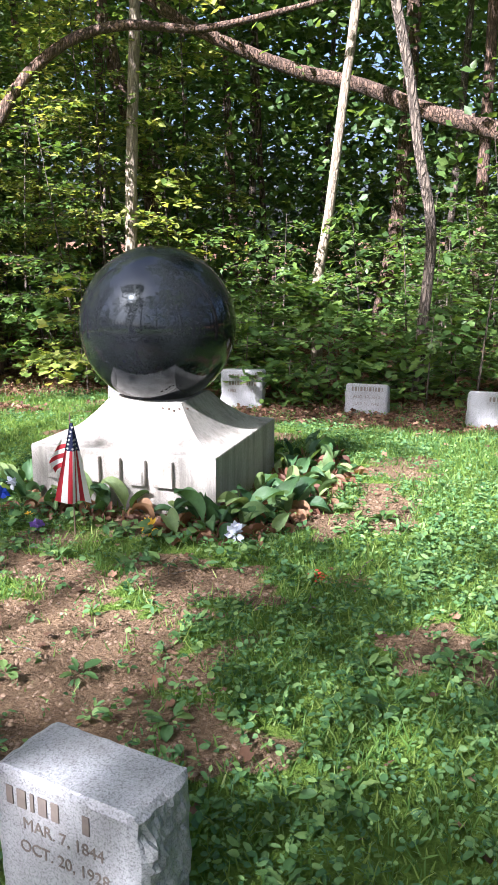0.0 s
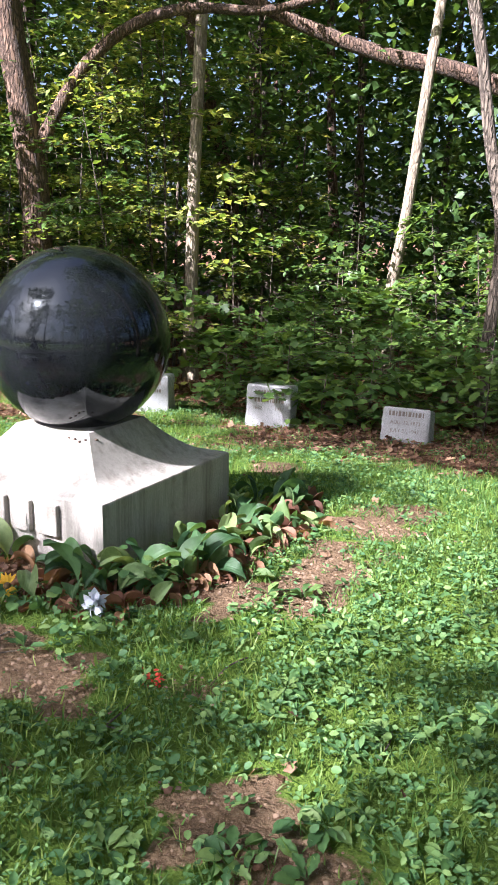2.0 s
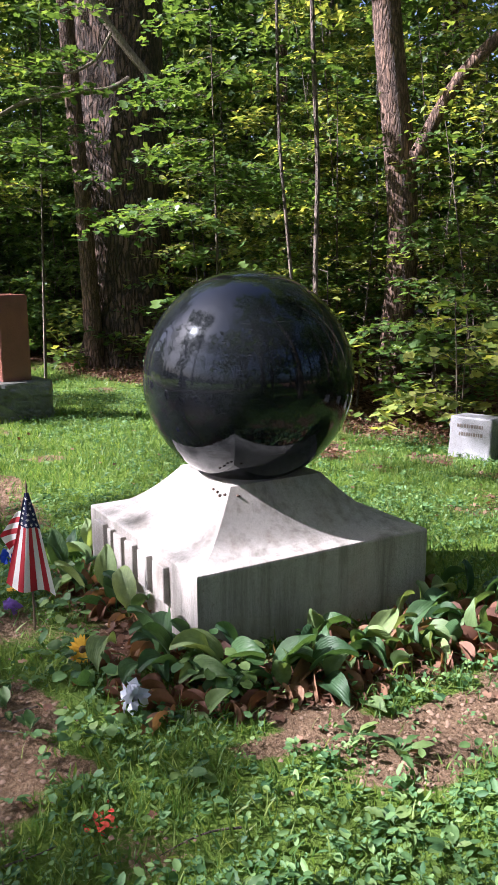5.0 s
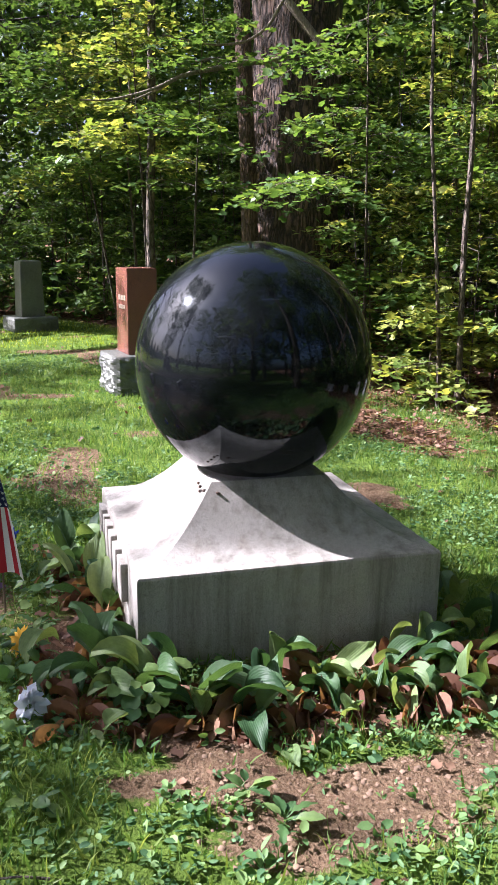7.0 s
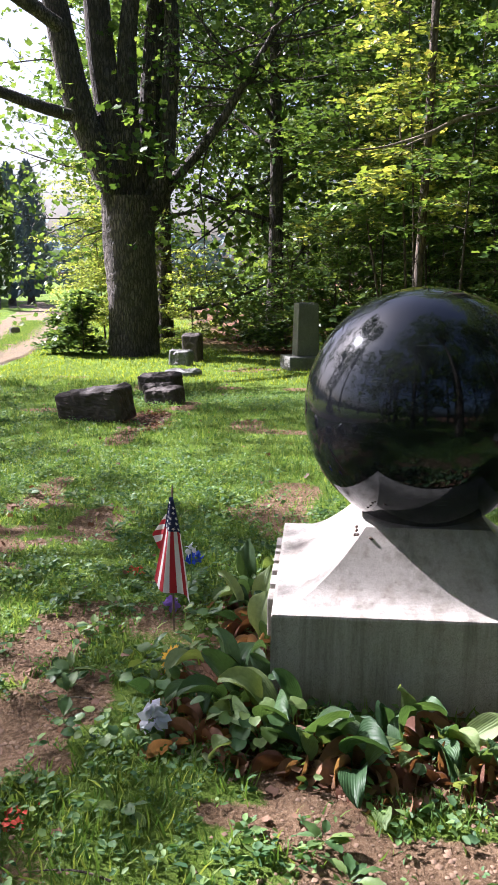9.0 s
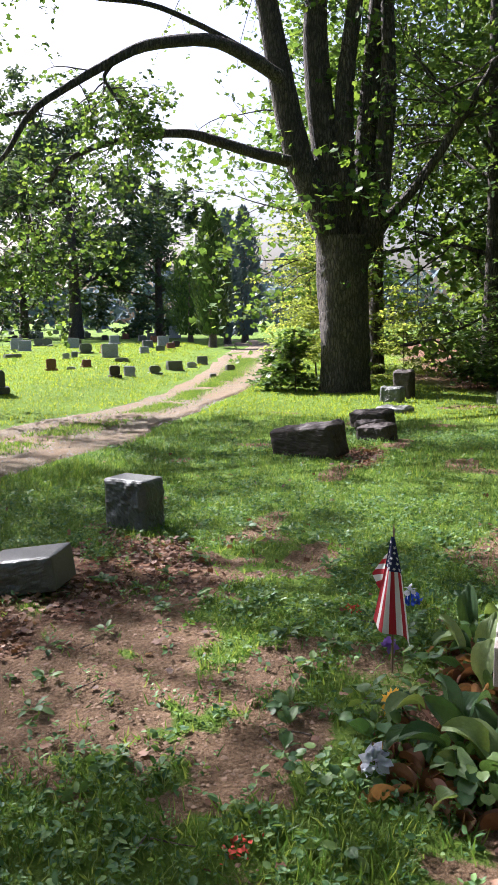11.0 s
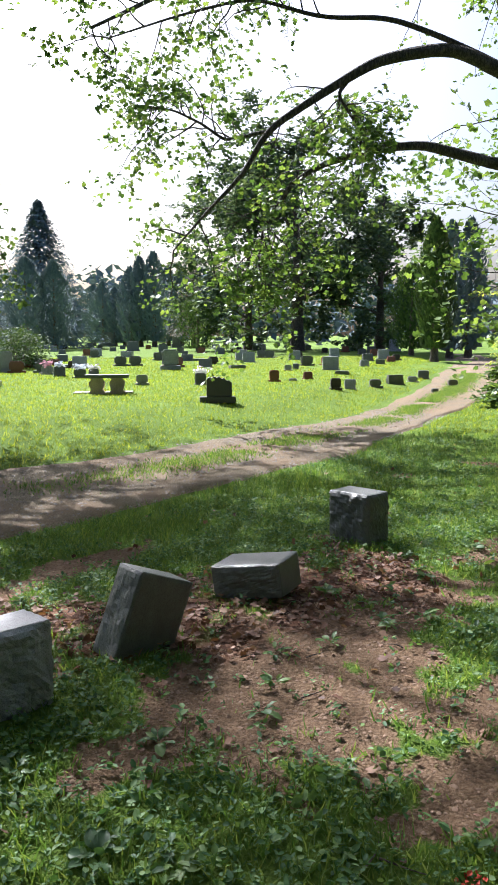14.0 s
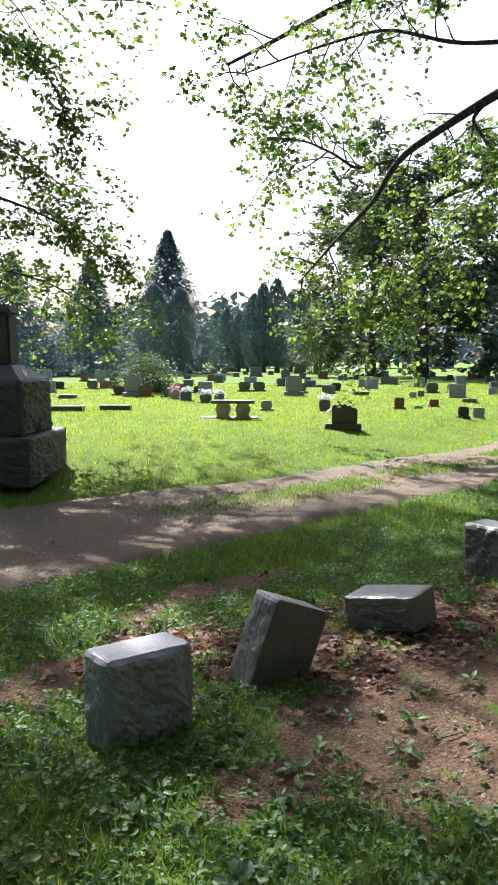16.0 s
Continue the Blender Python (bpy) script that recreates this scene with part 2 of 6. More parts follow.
# needles paled and blued: the haze of distance is put into their colour
M_CONIF = leaf_mat("haze_tinted_conifer_foliage", (0.115, 0.165, 0.185), (0.14, 0.195, 0.212), (0.165, 0.22, 0.232), 0.05, 0.95)
M_ARBOR = leaf_mat("arborvitae_foliage", (0.03, 0.06, 0.02), (0.055, 0.105, 0.03), (0.10, 0.16, 0.042), 0.2, 0.7)
# glow of light from behind is put into this pale, very translucent leaf
M_LEAFB = leaf_mat("backlit_bright_leaf", (0.15, 0.22, 0.05), (0.24, 0.32, 0.08), (0.38, 0.44, 0.14), 0.62)
# bluish leaf copy for far crowns, with distance haze mixed into the colour
M_FARLEAF = leaf_mat("far_haze_tinted_leaf", (0.045, 0.08, 0.058), (0.075, 0.12, 0.078), (0.12, 0.17, 0.095), 0.3, 0.8)
M_BARE = leaf_mat("grey_bare_needle_foliage", (0.10, 0.09, 0.08), (0.16, 0.14, 0.125), (0.2, 0.18, 0.15), 0.1, 0.9)
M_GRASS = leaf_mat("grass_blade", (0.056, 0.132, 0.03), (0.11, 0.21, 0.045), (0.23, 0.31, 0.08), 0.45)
# yellower copy of the grass blade, with backlight on the lawn in its colour
M_TURF = leaf_mat("sunlit_tint_turf_blade", (0.11, 0.19, 0.02), (0.19, 0.28, 0.03), (0.30, 0.36, 0.05), 0.5)
M_WEED = leaf_mat("weed_leaf", (0.048, 0.12, 0.046), (0.098, 0.2, 0.066), (0.2, 0.315, 0.098), 0.35, 0.6)
M_DRYLEAF = leaf_mat("fallen_dry_leaf", (0.07, 0.035, 0.02), (0.17, 0.085, 0.05), (0.32, 0.20, 0.13), 0.2, 0.7)
M_LILY = leaf_mat("broad_lily_leaf", (0.035, 0.085, 0.036), (0.075, 0.15, 0.055), (0.24, 0.32, 0.12), 0.36, 0.5, True, True)
M_DEADLILY = leaf_mat("withered_brown_leaf", (0.09, 0.04, 0.026), (0.19, 0.088, 0.055), (0.34, 0.2, 0.115), 0.3, 0.7, True)


# ---- mesh helpers ----
def np_mesh(name, V, F):
    """Mesh from numpy vertices and one array of faces, all with as many corners."""
    V, F = np.asarray(V, np.float32), np.asarray(F, np.int32)
    me = bpy.data.meshes.new(name)
    k = F.shape[1]
    me.vertices.add(len(V))
    me.vertices.foreach_set("co", V.ravel())
    me.loops.add(F.size)
    me.loops.foreach_set("vertex_index", F.ravel())
    me.polygons.add(len(F))
    me.polygons.foreach_set("loop_start", np.arange(0, F.size, k, dtype=np.int32))
    me.polygons.foreach_set("loop_total", np.full(len(F), k, np.int32))
    me.update(calc_edges=True)
    return me


def part(name, data, material, parent=None, label="", smooth=False, m=None):
    """One mesh object under a thing (or at top level)."""
    if isinstance(data, bmesh.types.BMesh):
        me = bpy.data.meshes.new(name)
        data.to_mesh(me)
        data.free()
    else:
        me = data
    if material and not me.materials:
        me.materials.append(material)
    if smooth:
        me.polygons.foreach_set("use_smooth", np.ones(len(me.polygons), bool))
    ob = new(name, me)
    if parent:
        ob.parent = parent
    if m is not None:
        ob.matrix_basis = m
    return tagged(ob, label)


def thing(name, m, label, category, group="", kind=""):
    e = new(name)
    e.empty_display_size = 0.1
    e.matrix_basis = m
    return tagged(e, label, category, group, kind)


def smoothstep(a, b, x):
    t = np.clip((x - a) / (b - a), 0, 1)
    return t * t * (3 - 2 * t)


LAT = np.random.RandomState(5).rand(8, 64, 64)


def vnoise(x, y, scale, k=0):
    """Smooth value noise, 0..1, of plan coordinates."""
    x, y = np.asarray(x, float) * scale + 100, np.asarray(y, float) * scale + 100
    i, j = np.floor(x).astype(int), np.floor(y).astype(int)
    u, v = x - i, y - j
    u, v = u * u * (3 - 2 * u), v * v * (3 - 2 * v)
    g = lambda a, b: LAT[k, a % 64, b % 64]
    return (g(i, j) * (1 - u) + g(i + 1, j) * u) * (1 - v) + (g(i, j + 1) * (1 - u) + g(i + 1, j + 1) * u) * v


# ---- plan: road edges, edge of the woods, ground height and cover ----
def road_near(x):
    return np.interp(x, [-60, -40, -20.6, -12, -8.3, -3.6, -1.6, 8, 30], [-16, -7.5, -2.5, -1.0, -0.5, -0.62, -0.75, -1.6, -6])


def road_far(x):
    return np.interp(x, [-60, -40, -20, -12.9, -6.5, -3.5, 8, 30], [-20, -11, -4.7, -2.9, -3.3, -3.8, -5.0, -10])


def wood_edge(x):
    return np.interp(x, [-40, -24, -18, -16.5, -14.5, -11, -8.5, -6.5, -4.5, -2, 0, 4, 14], [-3, 0.8, 1.6, 3.0, 5.2, 6.5, 7.2, 7.6, 8.2, 8.7, 8.8, 8.4, 7])


def gz(x, y):
    x, y = np.asarray(x, float), np.asarray(y, float)
    z = -0.055 * np.clip(y - 5.2, 0, 9) * smoothstep(-12, -6, x)
    z = z + 0.25 * smoothstep(0.0, 2.6, road_far(x) - y)
    z = z - 0.03 * smoothstep(0.2, -0.3, y - road_near(x)) * smoothstep(0.3, -0.2, road_far(x) - y)
    return z + 0.03 * (vnoise(x, y, 0.8) - 0.5) + 0.015 * (vnoise(x, y, 3.0, 1) - 0.5)


def g1(x, y):
    return float(gz(x, y))


BARE = [(-1.5, 2.05, 0.9, 0.4), (-0.9, 0.75, 0.6, 0.25), (-2.6, 0.2, 0.7, 0.2), (-1.55, 2.5, 0.75, 0.55), (-2.35, 2.35, 0.9, 0.6), (-0.3, 3.0, 0.2, 0.22), (-3.2, 2.3, 0.7, 0.55), (-0.72, 4.7, 0.3, 0.75),
        (-0.95, 4.3, 0.35, 0.4), (-0.7, 5.4, 0.35, 0.25), (-1.4, 3.3, 0.4, 0.25), (-3.6, 2.9, 0.4, 0.2), (-2.0, 3.2, 0.4, 0.2),
        (-8.6, 2.7, 0.5, 0.2), (-3.4, 5.9, 0.3, 0.12)]
LITTER = [(-1.95, 1.35, 0.95, 0.6), (-1.7, 0.8, 0.6, 0.3), (-3.1, 1.75, 0.95, 0.75), (-2.5, 1.0, 0.6, 0.35), (-1.3, 7.9, 1.9, 1.0), (-1.2, 4.8, 0.28, 0.75), (-1.95, 3.98, 0.75, 0.14), (-5.7, 6.9, 1.5, 0.5), (-7.6, 2.5, 0.7, 0.3)]


def blob(x, y, spots):
    f = np.zeros(np.shape(x))
    w = 0.8 * (vnoise(x, y, 3.2, 2) - 0.5) + 0.9 * (vnoise(x, y, 8.0, 3) - 0.5) + 0.5 * (vnoise(x, y, 21.0, 1) - 0.5)
    for cx, cy, rx, ry in spots:
        d = np.hypot((x - cx) / rx, (y - cy) / ry) + w
        f = np.maximum(f, smoothstep(1.1, 0.6, d))
    return f


def cover(x, y):
    """Bare soil and leaf litter, each 0..1."""
    bare = blob(x, y, BARE)
    bare = np.maximum(bare, 0.7 * smoothstep(0.76, 0.88, vnoise(x, y, 1.7, 4)) * smoothstep(-1, 1, y))
    lit = blob(x, y, LITTER)
    lit = np.maximum(lit, smoothstep(-0.25, 0.5, y - wood_edge(x) + 0.8 * (vnoise(x, y, 1.5, 5) - 0.5)))
    return bare, lit


def steps(a, b, fine, lo, hi, grow=1.35):
    v = list(np.arange(a, b + fine / 2, fine))
    s, p = fine, b
    while p < hi:
        s *= grow
        p += s
        v.append(p)
    s, p = fine, a
    while p > lo:
        s *= grow
        p -= s
        v.insert(0, p)
    return np.array(v)


gx, gy = steps(-12, 4, 0.1, -900, 900), steps(-6, 9.5, 0.1, -900, 900)
GX, GY = np.meshgrid(gx, gy)
GXf, GYf = GX.ravel(), GY.ravel()
nx, ny = len(gx), len(gy)
idx = np.arange(nx * ny).reshape(ny, nx)
quads = np.stack([idx[:-1, :-1], idx[:-1, 1:], idx[1:, 1:], idx[1:, :-1]], -1).reshape(-1, 4)
bare_v, lit_v = cover(GXf, GYf)
me = np_mesh("ground", np.stack([GXf, GYf, gz(GXf, GYf)], 1), quads)
ca = me.color_attributes.new("cover", "FLOAT_COLOR", "POINT")
ca.data.foreach_set("color", np.stack([bare_v, lit_v, 0 * bare_v, 1 + 0 * bare_v], 1).astype(np.float32).ravel())
tagged(part("ground", me, M_GROUND, smooth=True), "mown cemetery lawn with bare earth and leaf litter", "ground", kind="structure")

# gravel drive: a sheet with worn, wandering edges, dipping under the turf at both sides
rx_ = np.concatenate([np.arange(-60, -14, 0.6), np.arange(-14, 6, 0.12), np.arange(6, 31, 0.8)])
nv = 25
RV, RF = [], []
for i, x in enumerate(rx_):
    a = float(road_near(x)) - 0.12 + 0.3 * (float(vnoise(x, 7, 0.6, 6)) - 0.5) + 0.12 * (float(vnoise(x, 9, 3.1, 5)) - 0.5)
    b = float(road_far(x)) + 0.1 + 0.3 * (float(vnoise(x, 31, 0.6, 7)) - 0.5) + 0.12 * (float(vnoise(x, 3, 3.1, 4)) - 0.5)
    for j in range(nv):
        s = j / (nv - 1)
        y = a + (b - a) * s
        rut = -0.018 * (math.exp(-((s - 0.27) / 0.1) ** 2) + math.exp(-((s - 0.75) / 0.1) ** 2))
        z = g1(x, y) + 0.035 + rut
        if j in (0, nv - 1):
            z -= 0.09
        RV.append((x, y, z))
ri = np.arange(len(rx_) * nv).reshape(-1, nv)
RF = np.stack([ri[:-1, :-1], ri[1:, :-1], ri[1:, 1:], ri[:-1, 1:]], -1).reshape(-1, 4)[:, ::-1]
tagged(part("road", np_mesh("road", RV, RF), M_GRAVEL, smooth=True), "rutted two-track gravel and dirt cemetery lane", "road", kind="structure")


# ---- vegetation helpers ----
DIAMOND = (np.array([(0, 0, 0), (0.33, 0.42, 0.07), (0, 1, -0.06), (-0.33, 0.42, 0.07)]), np.array([(0, 1, 2), (0, 2, 3)]))
LOBED = (np.array([(0, 0, 0), (0.48, 0.2, 0.05), (0.24, 0.42, 0.03), (0.42, 0.78, 0.04), (0, 1, -0.08), (-0.42, 0.78, 0.04), (-0.24, 0.42, 0.03), (-0.48, 0.2, 0.05)]),
         np.array([(0, 1, 2), (0, 2, 4), (2, 3, 4), (0, 4, 6), (4, 5, 6), (0, 6, 7)]))
OVAL = (np.array([(0, 0, 0), (0.3, 0.25, 0.06), (0.34, 0.6, 0.05), (0, 1, -0.1), (-0.34, 0.6, 0.05), (-0.3, 0.25, 0.06), (0, 0.5, 0)]),
        np.array([(0, 1, 6), (1, 2, 6), (2, 3, 6), (3, 4, 6), (4, 5, 6), (5, 0, 6)]))
BLADE = (np.array([(-0.5, 0, 0), (0.5, 0, 0), (0.4, 0.55, 0.10), (-0.4, 0.55, 0.10), (0, 1, 0.34)]), np.array([(0, 1, 2), (0, 2, 3), (3, 2, 4)]))
ROUND = (np.array([(0, 0, 0), (0.3, 0.3, 0.07), (0.27, 0.72, 0.04), (0, 1, -0.08), (-0.27, 0.72, 0.04), (-0.3, 0.3, 0.07)]), np.array([(0, 1, 2), (0, 2, 3), (0, 3, 4), (0, 4, 5)]))
TRI = (np.array([(-0.5, 0, 0), (0.5, 0, 0), (0, 1, 0.2)]), np.array([(0, 1, 2)]))


def unit(a):
    return a / np.maximum(np.linalg.norm(a, axis=-1, keepdims=True), 1e-9)


def leaf_mesh(name, P, along, nor, size, shape, width=None):
    """Many leaves: base points, directions, normals and lengths."""
    S, F = shape
    along = unit(along)
    side = unit(np.cross(along, nor))
    nor = np.cross(side, along)
    w = size if width is None else width
    V = (P[:, None] + (S[None, :, 0, None] * side[:, None]) * w[:, None, None] + (S[None, :, 1, None] * along[:, None]) * size[:, None, None]
         + (S[None, :, 2, None] * nor[:, None]) * size[:, None, None])
    n, k = len(P), len(S)
    FF = (F[None] + (np.arange(n) * k)[:, None, None]).reshape(-1, 3)
    return np_mesh(name, V.reshape(-1, 3), FF)


def tube_data(paths, sides=6):
    """Vertices and quads of tapered tubes; each path is (points, radii)."""
    VV, FF, off = [], [], 0
    for pts, rad in paths:
        pts, rad = np.asarray(pts, float), np.asarray(rad, float)
        t = unit(np.gradient(pts, axis=0))
        ref = np.where(np.abs(t[:, 2:3]) > 0.9, np.array([[1.0, 0, 0]]), np.array([[0, 0, 1.0]]))
        ref = np.repeat(ref[:1], len(pts), 0)
        a = unit(np.cross(t, ref))
        b = np.cross(t, a)
        ang = np.arange(sides) * 2 * np.pi / sides
        ring = pts[:, None] + rad[:, None, None] * (np.cos(ang)[None, :, None] * a[:, None] + np.sin(ang)[None, :, None] * b[:, None])
        n = len(pts)
        VV.append(ring.reshape(-1, 3))
        i = np.arange(n * sides).reshape(n, sides) + off
        j = np.roll(i, -1, axis=1)
        FF.append(np.stack([i[:-1], j[:-1], j[1:], i[1:]], -1).reshape(-1, 4))
        off += n * sides
    return np.concatenate(VV), np.concatenate(FF)


def smooth_path(pts, n):
    """n points on a smooth curve through pts."""
    p = np.asarray(pts, float)
    s = np.concatenate([[0], np.cumsum(np.linalg.norm(np.diff(p, axis=0), axis=1))])
    q = np.linspace(0, s[-1], n)
    out = np.stack([np.interp(q, s, p[:, k]) for k in range(3)], 1)
    for _ in range(3):
        out[1:-1] = 0.25 * out[:-2] + 0.5 * out[1:-1] + 0.25 * out[2:]
    return out


def trunk_mesh(name, pts, r0, r1, sides=14, n=40, rough=0.1, flare=0.35, seed=1):
    p = smooth_path(pts, n)
    s = np.linspace(0, 1, n)
    rad = (r0 + (r1 - r0) * s) * (1 + flare * np.exp(-s * 14))
    V, F = tube_data([(p, rad)], sides)
    rs = np.random.RandomState(seed)
    ph, ph2 = rs.rand() * 6, rs.rand() * 6
    c = np.repeat(p, sides, 0)
    a = np.tile(np.arange(sides) * 2 * np.pi / sides, n)
    zz = np.repeat(s, sides)
    k = 1 + rough * (0.5 * np.sin(3 * a + ph + 5 * zz) + 0.35 * np.sin(5 * a + ph2 - 9 * zz)) + rough * 0.8 * (rs.rand(len(a)) - 0.5)
    return np_mesh(name, c + (V - c) * k[:, None], F)


def branchy(rs, start, way, length, radius, depth, kids=4, curl=0.25, up=0.05, droop=0.0, out=None):
    """Recursive limbs. Returns (paths, leaf points with directions)."""
    if out is None:
        out = ([], [])
    n = 7 if depth else 5
    p, d = np.array(start, float), unit(np.array(way, float))
    pts, dirs = [p.copy()], [d.copy()]
    for i in range(n):
        d = unit(d + curl * rs.randn(3) * np.array([1, 1, 0.7]) / 2 + np.array([0, 0, up - droop * i / n]))
        p = p + d * length / n
        pts.append(p.copy())
        dirs.append(d.copy())
    rad = radius * np.linspace(1, 0.35, n + 1)
    out[0].append((np.array(pts), rad))
    if depth == 0:
        for i in range(1, n + 1):
            out[1].append((pts[i], dirs[i]))
        return out
    for k in range(kids):
        i = int(rs.randint(max(1, n // 3), n + 1))
        side = unit(np.cross(dirs[i], rs.randn(3)))
        w = unit(dirs[i] * 0.75 + side * (0.8 + 0.3 * rs.rand()))
        branchy(rs, pts[i], w, length * (0.45 + 0.25 * rs.rand()), rad[i] * 0.6, depth - 1, kids, curl, up, droop, out)
    branchy(rs, pts[-1], dirs[-1], length * 0.5, rad[-1], depth - 1, kids, curl, up, droop, out)
    return out


def leaves_on(rs, spots, per, size, shape, name, spread=0.18, flat=0.5):
    """Leaves scattered round twig points, lying more or less flat."""
    P0 = np.repeat(np.array([s[0] for s in spots]), per, 0)
    D0 = np.repeat(np.array([s[1] for s in spots]), per, 0)
    n = len(P0)
    P = P0 + rs.randn(n, 3) * spread * np.array([1, 1, 0.5])
    A = unit(D0 * 0.5 + rs.randn(n, 3) * np.array([1, 1, 0.35]))
    N = unit(np.array([0, 0, 1.0]) + rs.randn(n, 3) * flat)
    return leaf_mesh(name, P, A, N, size * (0.6 + 0.7 * rs.rand(n)), shape)


def clump_leaves(rs, C, per, radius, size, shape, name, flat=0.8, squash=0.55):
    """Leaf clumps round centres."""
    n = len(C) * per
    P = np.repeat(C, per, 0) + rs.randn(n, 3) * radius * np.array([1, 1, squash]) * 0.6
    A = unit(rs.randn(n, 3) * np.array([1, 1, 0.5]))
    N = unit(np.array([0, 0, 1.0]) + rs.randn(n, 3) * flat)
    return leaf_mesh(name, P, A, N, size * (0.6 + 0.8 * rs.rand(n)), shape)


# ---- stone helpers ----
def block(w, d, h, rough=(), cut=20, lump=0.02, bevel=0.006, top=None, seed=0):
    """A stone block standing on z=0. rough: faces left rock-faced, of 'x+ x- y+ y- top'. top: (w, d) of the upper face."""
    bm = bmesh.new()
    bmesh.ops.create_cube(bm, size=1)
    if not rough:
        for v in bm.verts:
            s = (w, d) if v.co.z < 0 or not top else top
            v.co = Vector((v.co.x * s[0], v.co.y * s[1], (v.co.z + 0.5) * h))
        bmesh.ops.bevel(bm, geom=bm.edges[:], offset=bevel, segments=2, affect="EDGES")
        return bm
    bmesh.ops.subdivide_edges(bm, edges=bm.edges[:], cuts=cut, use_grid_fill=True)
    axes = {"x+": (0, 1), "x-": (0, -1), "y+": (1, 1), "y-": (1, -1), "top": (2, 1)}
    for v in bm.verts:
        c = v.co.copy()
        on = [k for k, (ax, sg) in axes.items() if c[ax] * sg > 0.499]
        s = (w, d)
        if top:
            f = c.z + 0.5
            s = (w + (top[0] - w) * f, d + (top[1] - d) * f)
        p = Vector((c.x * s[0], c.y * s[1], (c.z + 0.5) * h))
        if len(on) > 1:
            p -= Vector((math.copysign(1, c.x) if abs(c.x) > 0.499 else 0, math.copysign(1, c.y) if abs(c.y) > 0.499 else 0, 1 if c.z > 0.499 else 0)) * bevel * (0.5 + abs(noise.noise(p * 23 + Vector((seed, 0, 0)))))
        elif on and on[0] in rough:
            ax, sg = axes[on[0]]
            edge = min((0.5 - abs(c[k])) * (s[0], s[1], h)[k] for k in range(3) if k != ax)
            k = min(1.0, edge / 0.035)
            q = p * 9 + Vector((seed * 3.7, seed * 1.3, 0))
            fac = noise.noise(q) + 0.6 * noise.noise(q * 2.3) + 0.45 * noise.noise(q * 5.1) + 0.3 * noise.noise(q * 11)
            p[ax] += sg * lump * k * (0.7 + 1.0 * fac)
        v.co = p
    return bm


def headstone(m, w, d, h, material, label, rough=("x+", "x-"), lump=0.015, seed=0, name="headstone", group="", lines=()):
    ob = thing(name, m, label, "headstone", group)
    part("body", block(w, d, h, rough, seed=seed, lump=lump), material, ob)
    return ob


def body_of(ob):
    return ob.children[0]


def bars(parent, rows, y, material, mirror=1):
    """Cut lines of illegible lettering: rows of (x0, x1, z, height), on the face at y."""
    for x0, x1, z, hh in rows:
        x = x0
        k = 0
        while x < x1 - 0.004:
            w = 0.42 * hh + 0.2 * hh * math.sin(k * 2.3)
            bm = bmesh.new()
            bmesh.ops.create_cube(bm, size=1)
            bmesh.ops.scale(bm, vec=(w, 0.004, hh), verts=bm.verts)
            part("letter_bar", bm, material, parent, m=pose(x + w / 2, y, z))
            x += w + 0.3 * hh
            k += 1


def letters(parent, text, x, z, size, y, material, turn=0):
    cu = bpy.data.curves.new("lettering", "FONT")
    cu.body, cu.size, cu.extrude, cu.align_x = text, size, 0.001, "CENTER"
    cu.materials.append(material)
    ob = new("lettering", cu)
    ob.parent = parent
    ob.matrix_basis = pose(x, y, z, 90, 0, turn)
    dg = bpy.context.evaluated_depsgraph_get()
    me2 = bpy.data.meshes.new_from_object(ob.evaluated_get(dg))
    bpy.data.objects.remove(ob)
    return part("lettering", me2, material, parent, m=pose(x, y, z, 90, 0, turn))


# ---- the ball monument ----
BX, BY = -2.098, 4.705
HALF, SLAB = 0.573, 0.35
mon = thing("ball_monument", pose(BX, BY, 0), "large polished black granite ball on a flared pale stone pedestal", "monument")
bm = bmesh.new()
rings = [(HALF, -0.1), (HALF, SLAB - 0.012), (HALF - 0.004, SLAB - 0.003), (HALF - 0.012, SLAB)]
for i in range(1, 13):
    s = i / 12
    rings.append((HALF - 0.012 - (HALF - 0.012 - 0.235) * s, SLAB + 0.225 * s ** 1.9))
rings.append((0.20, SLAB + 0.228))
prev = None
for hw, z in rings:
    row = []
    n = 16
    for e, (ax, ay, bx, by) in enumerate(((-1, -1, 1, -1), (1, -1, 1, 1), (1, 1, -1, 1), (-1, 1, -1, -1))):
        for k in range(n):
            t = k / n
            x, y = (ax + (bx - ax) * t) * hw, (ay + (by - ay) * t) * hw
            row.append(bm.verts.new((x, y, z)))
    if prev:
        for k in range(4 * n):
            bm.faces.new((prev[k], prev[(k + 1) % (4 * n)], row[(k + 1) % (4 * n)], row[k]))
    prev = row
bm.faces.new(prev)
part("pedestal", bm, M_PED, mon, "pale granite pedestal, stained, with a swept top")
bm = bmesh.new()
bmesh.ops.create_uvsphere(bm, u_segments=128, v_segments=80, radius=0.474)
part("ball", bm, M_BALL, mon, "glossy black granite ball", smooth=True, m=pose(0, -0.005, 1.0))
# raised blocks of the family name, as plain bars
for k, (lx, lw) in enumerate(((-0.40, 0.11), (-0.27, 0.04), (-0.17, 0.09), (-0.04, 0.09), (0.11, 0.10), (0.27, 0.11))):
    bm = bmesh.new()
    bmesh.ops.create_cube(bm, size=1)
    bmesh.ops.scale(bm, vec=(lw, 0.03, 0.15), verts=bm.verts)
    bmesh.ops.bevel(bm, geom=bm.edges[:], offset=0.003, segments=1, affect="EDGES")
    part("raised_letter_bar", bm, M_PED, mon, m=pose(lx, -HALF - 0.012, 0.235))

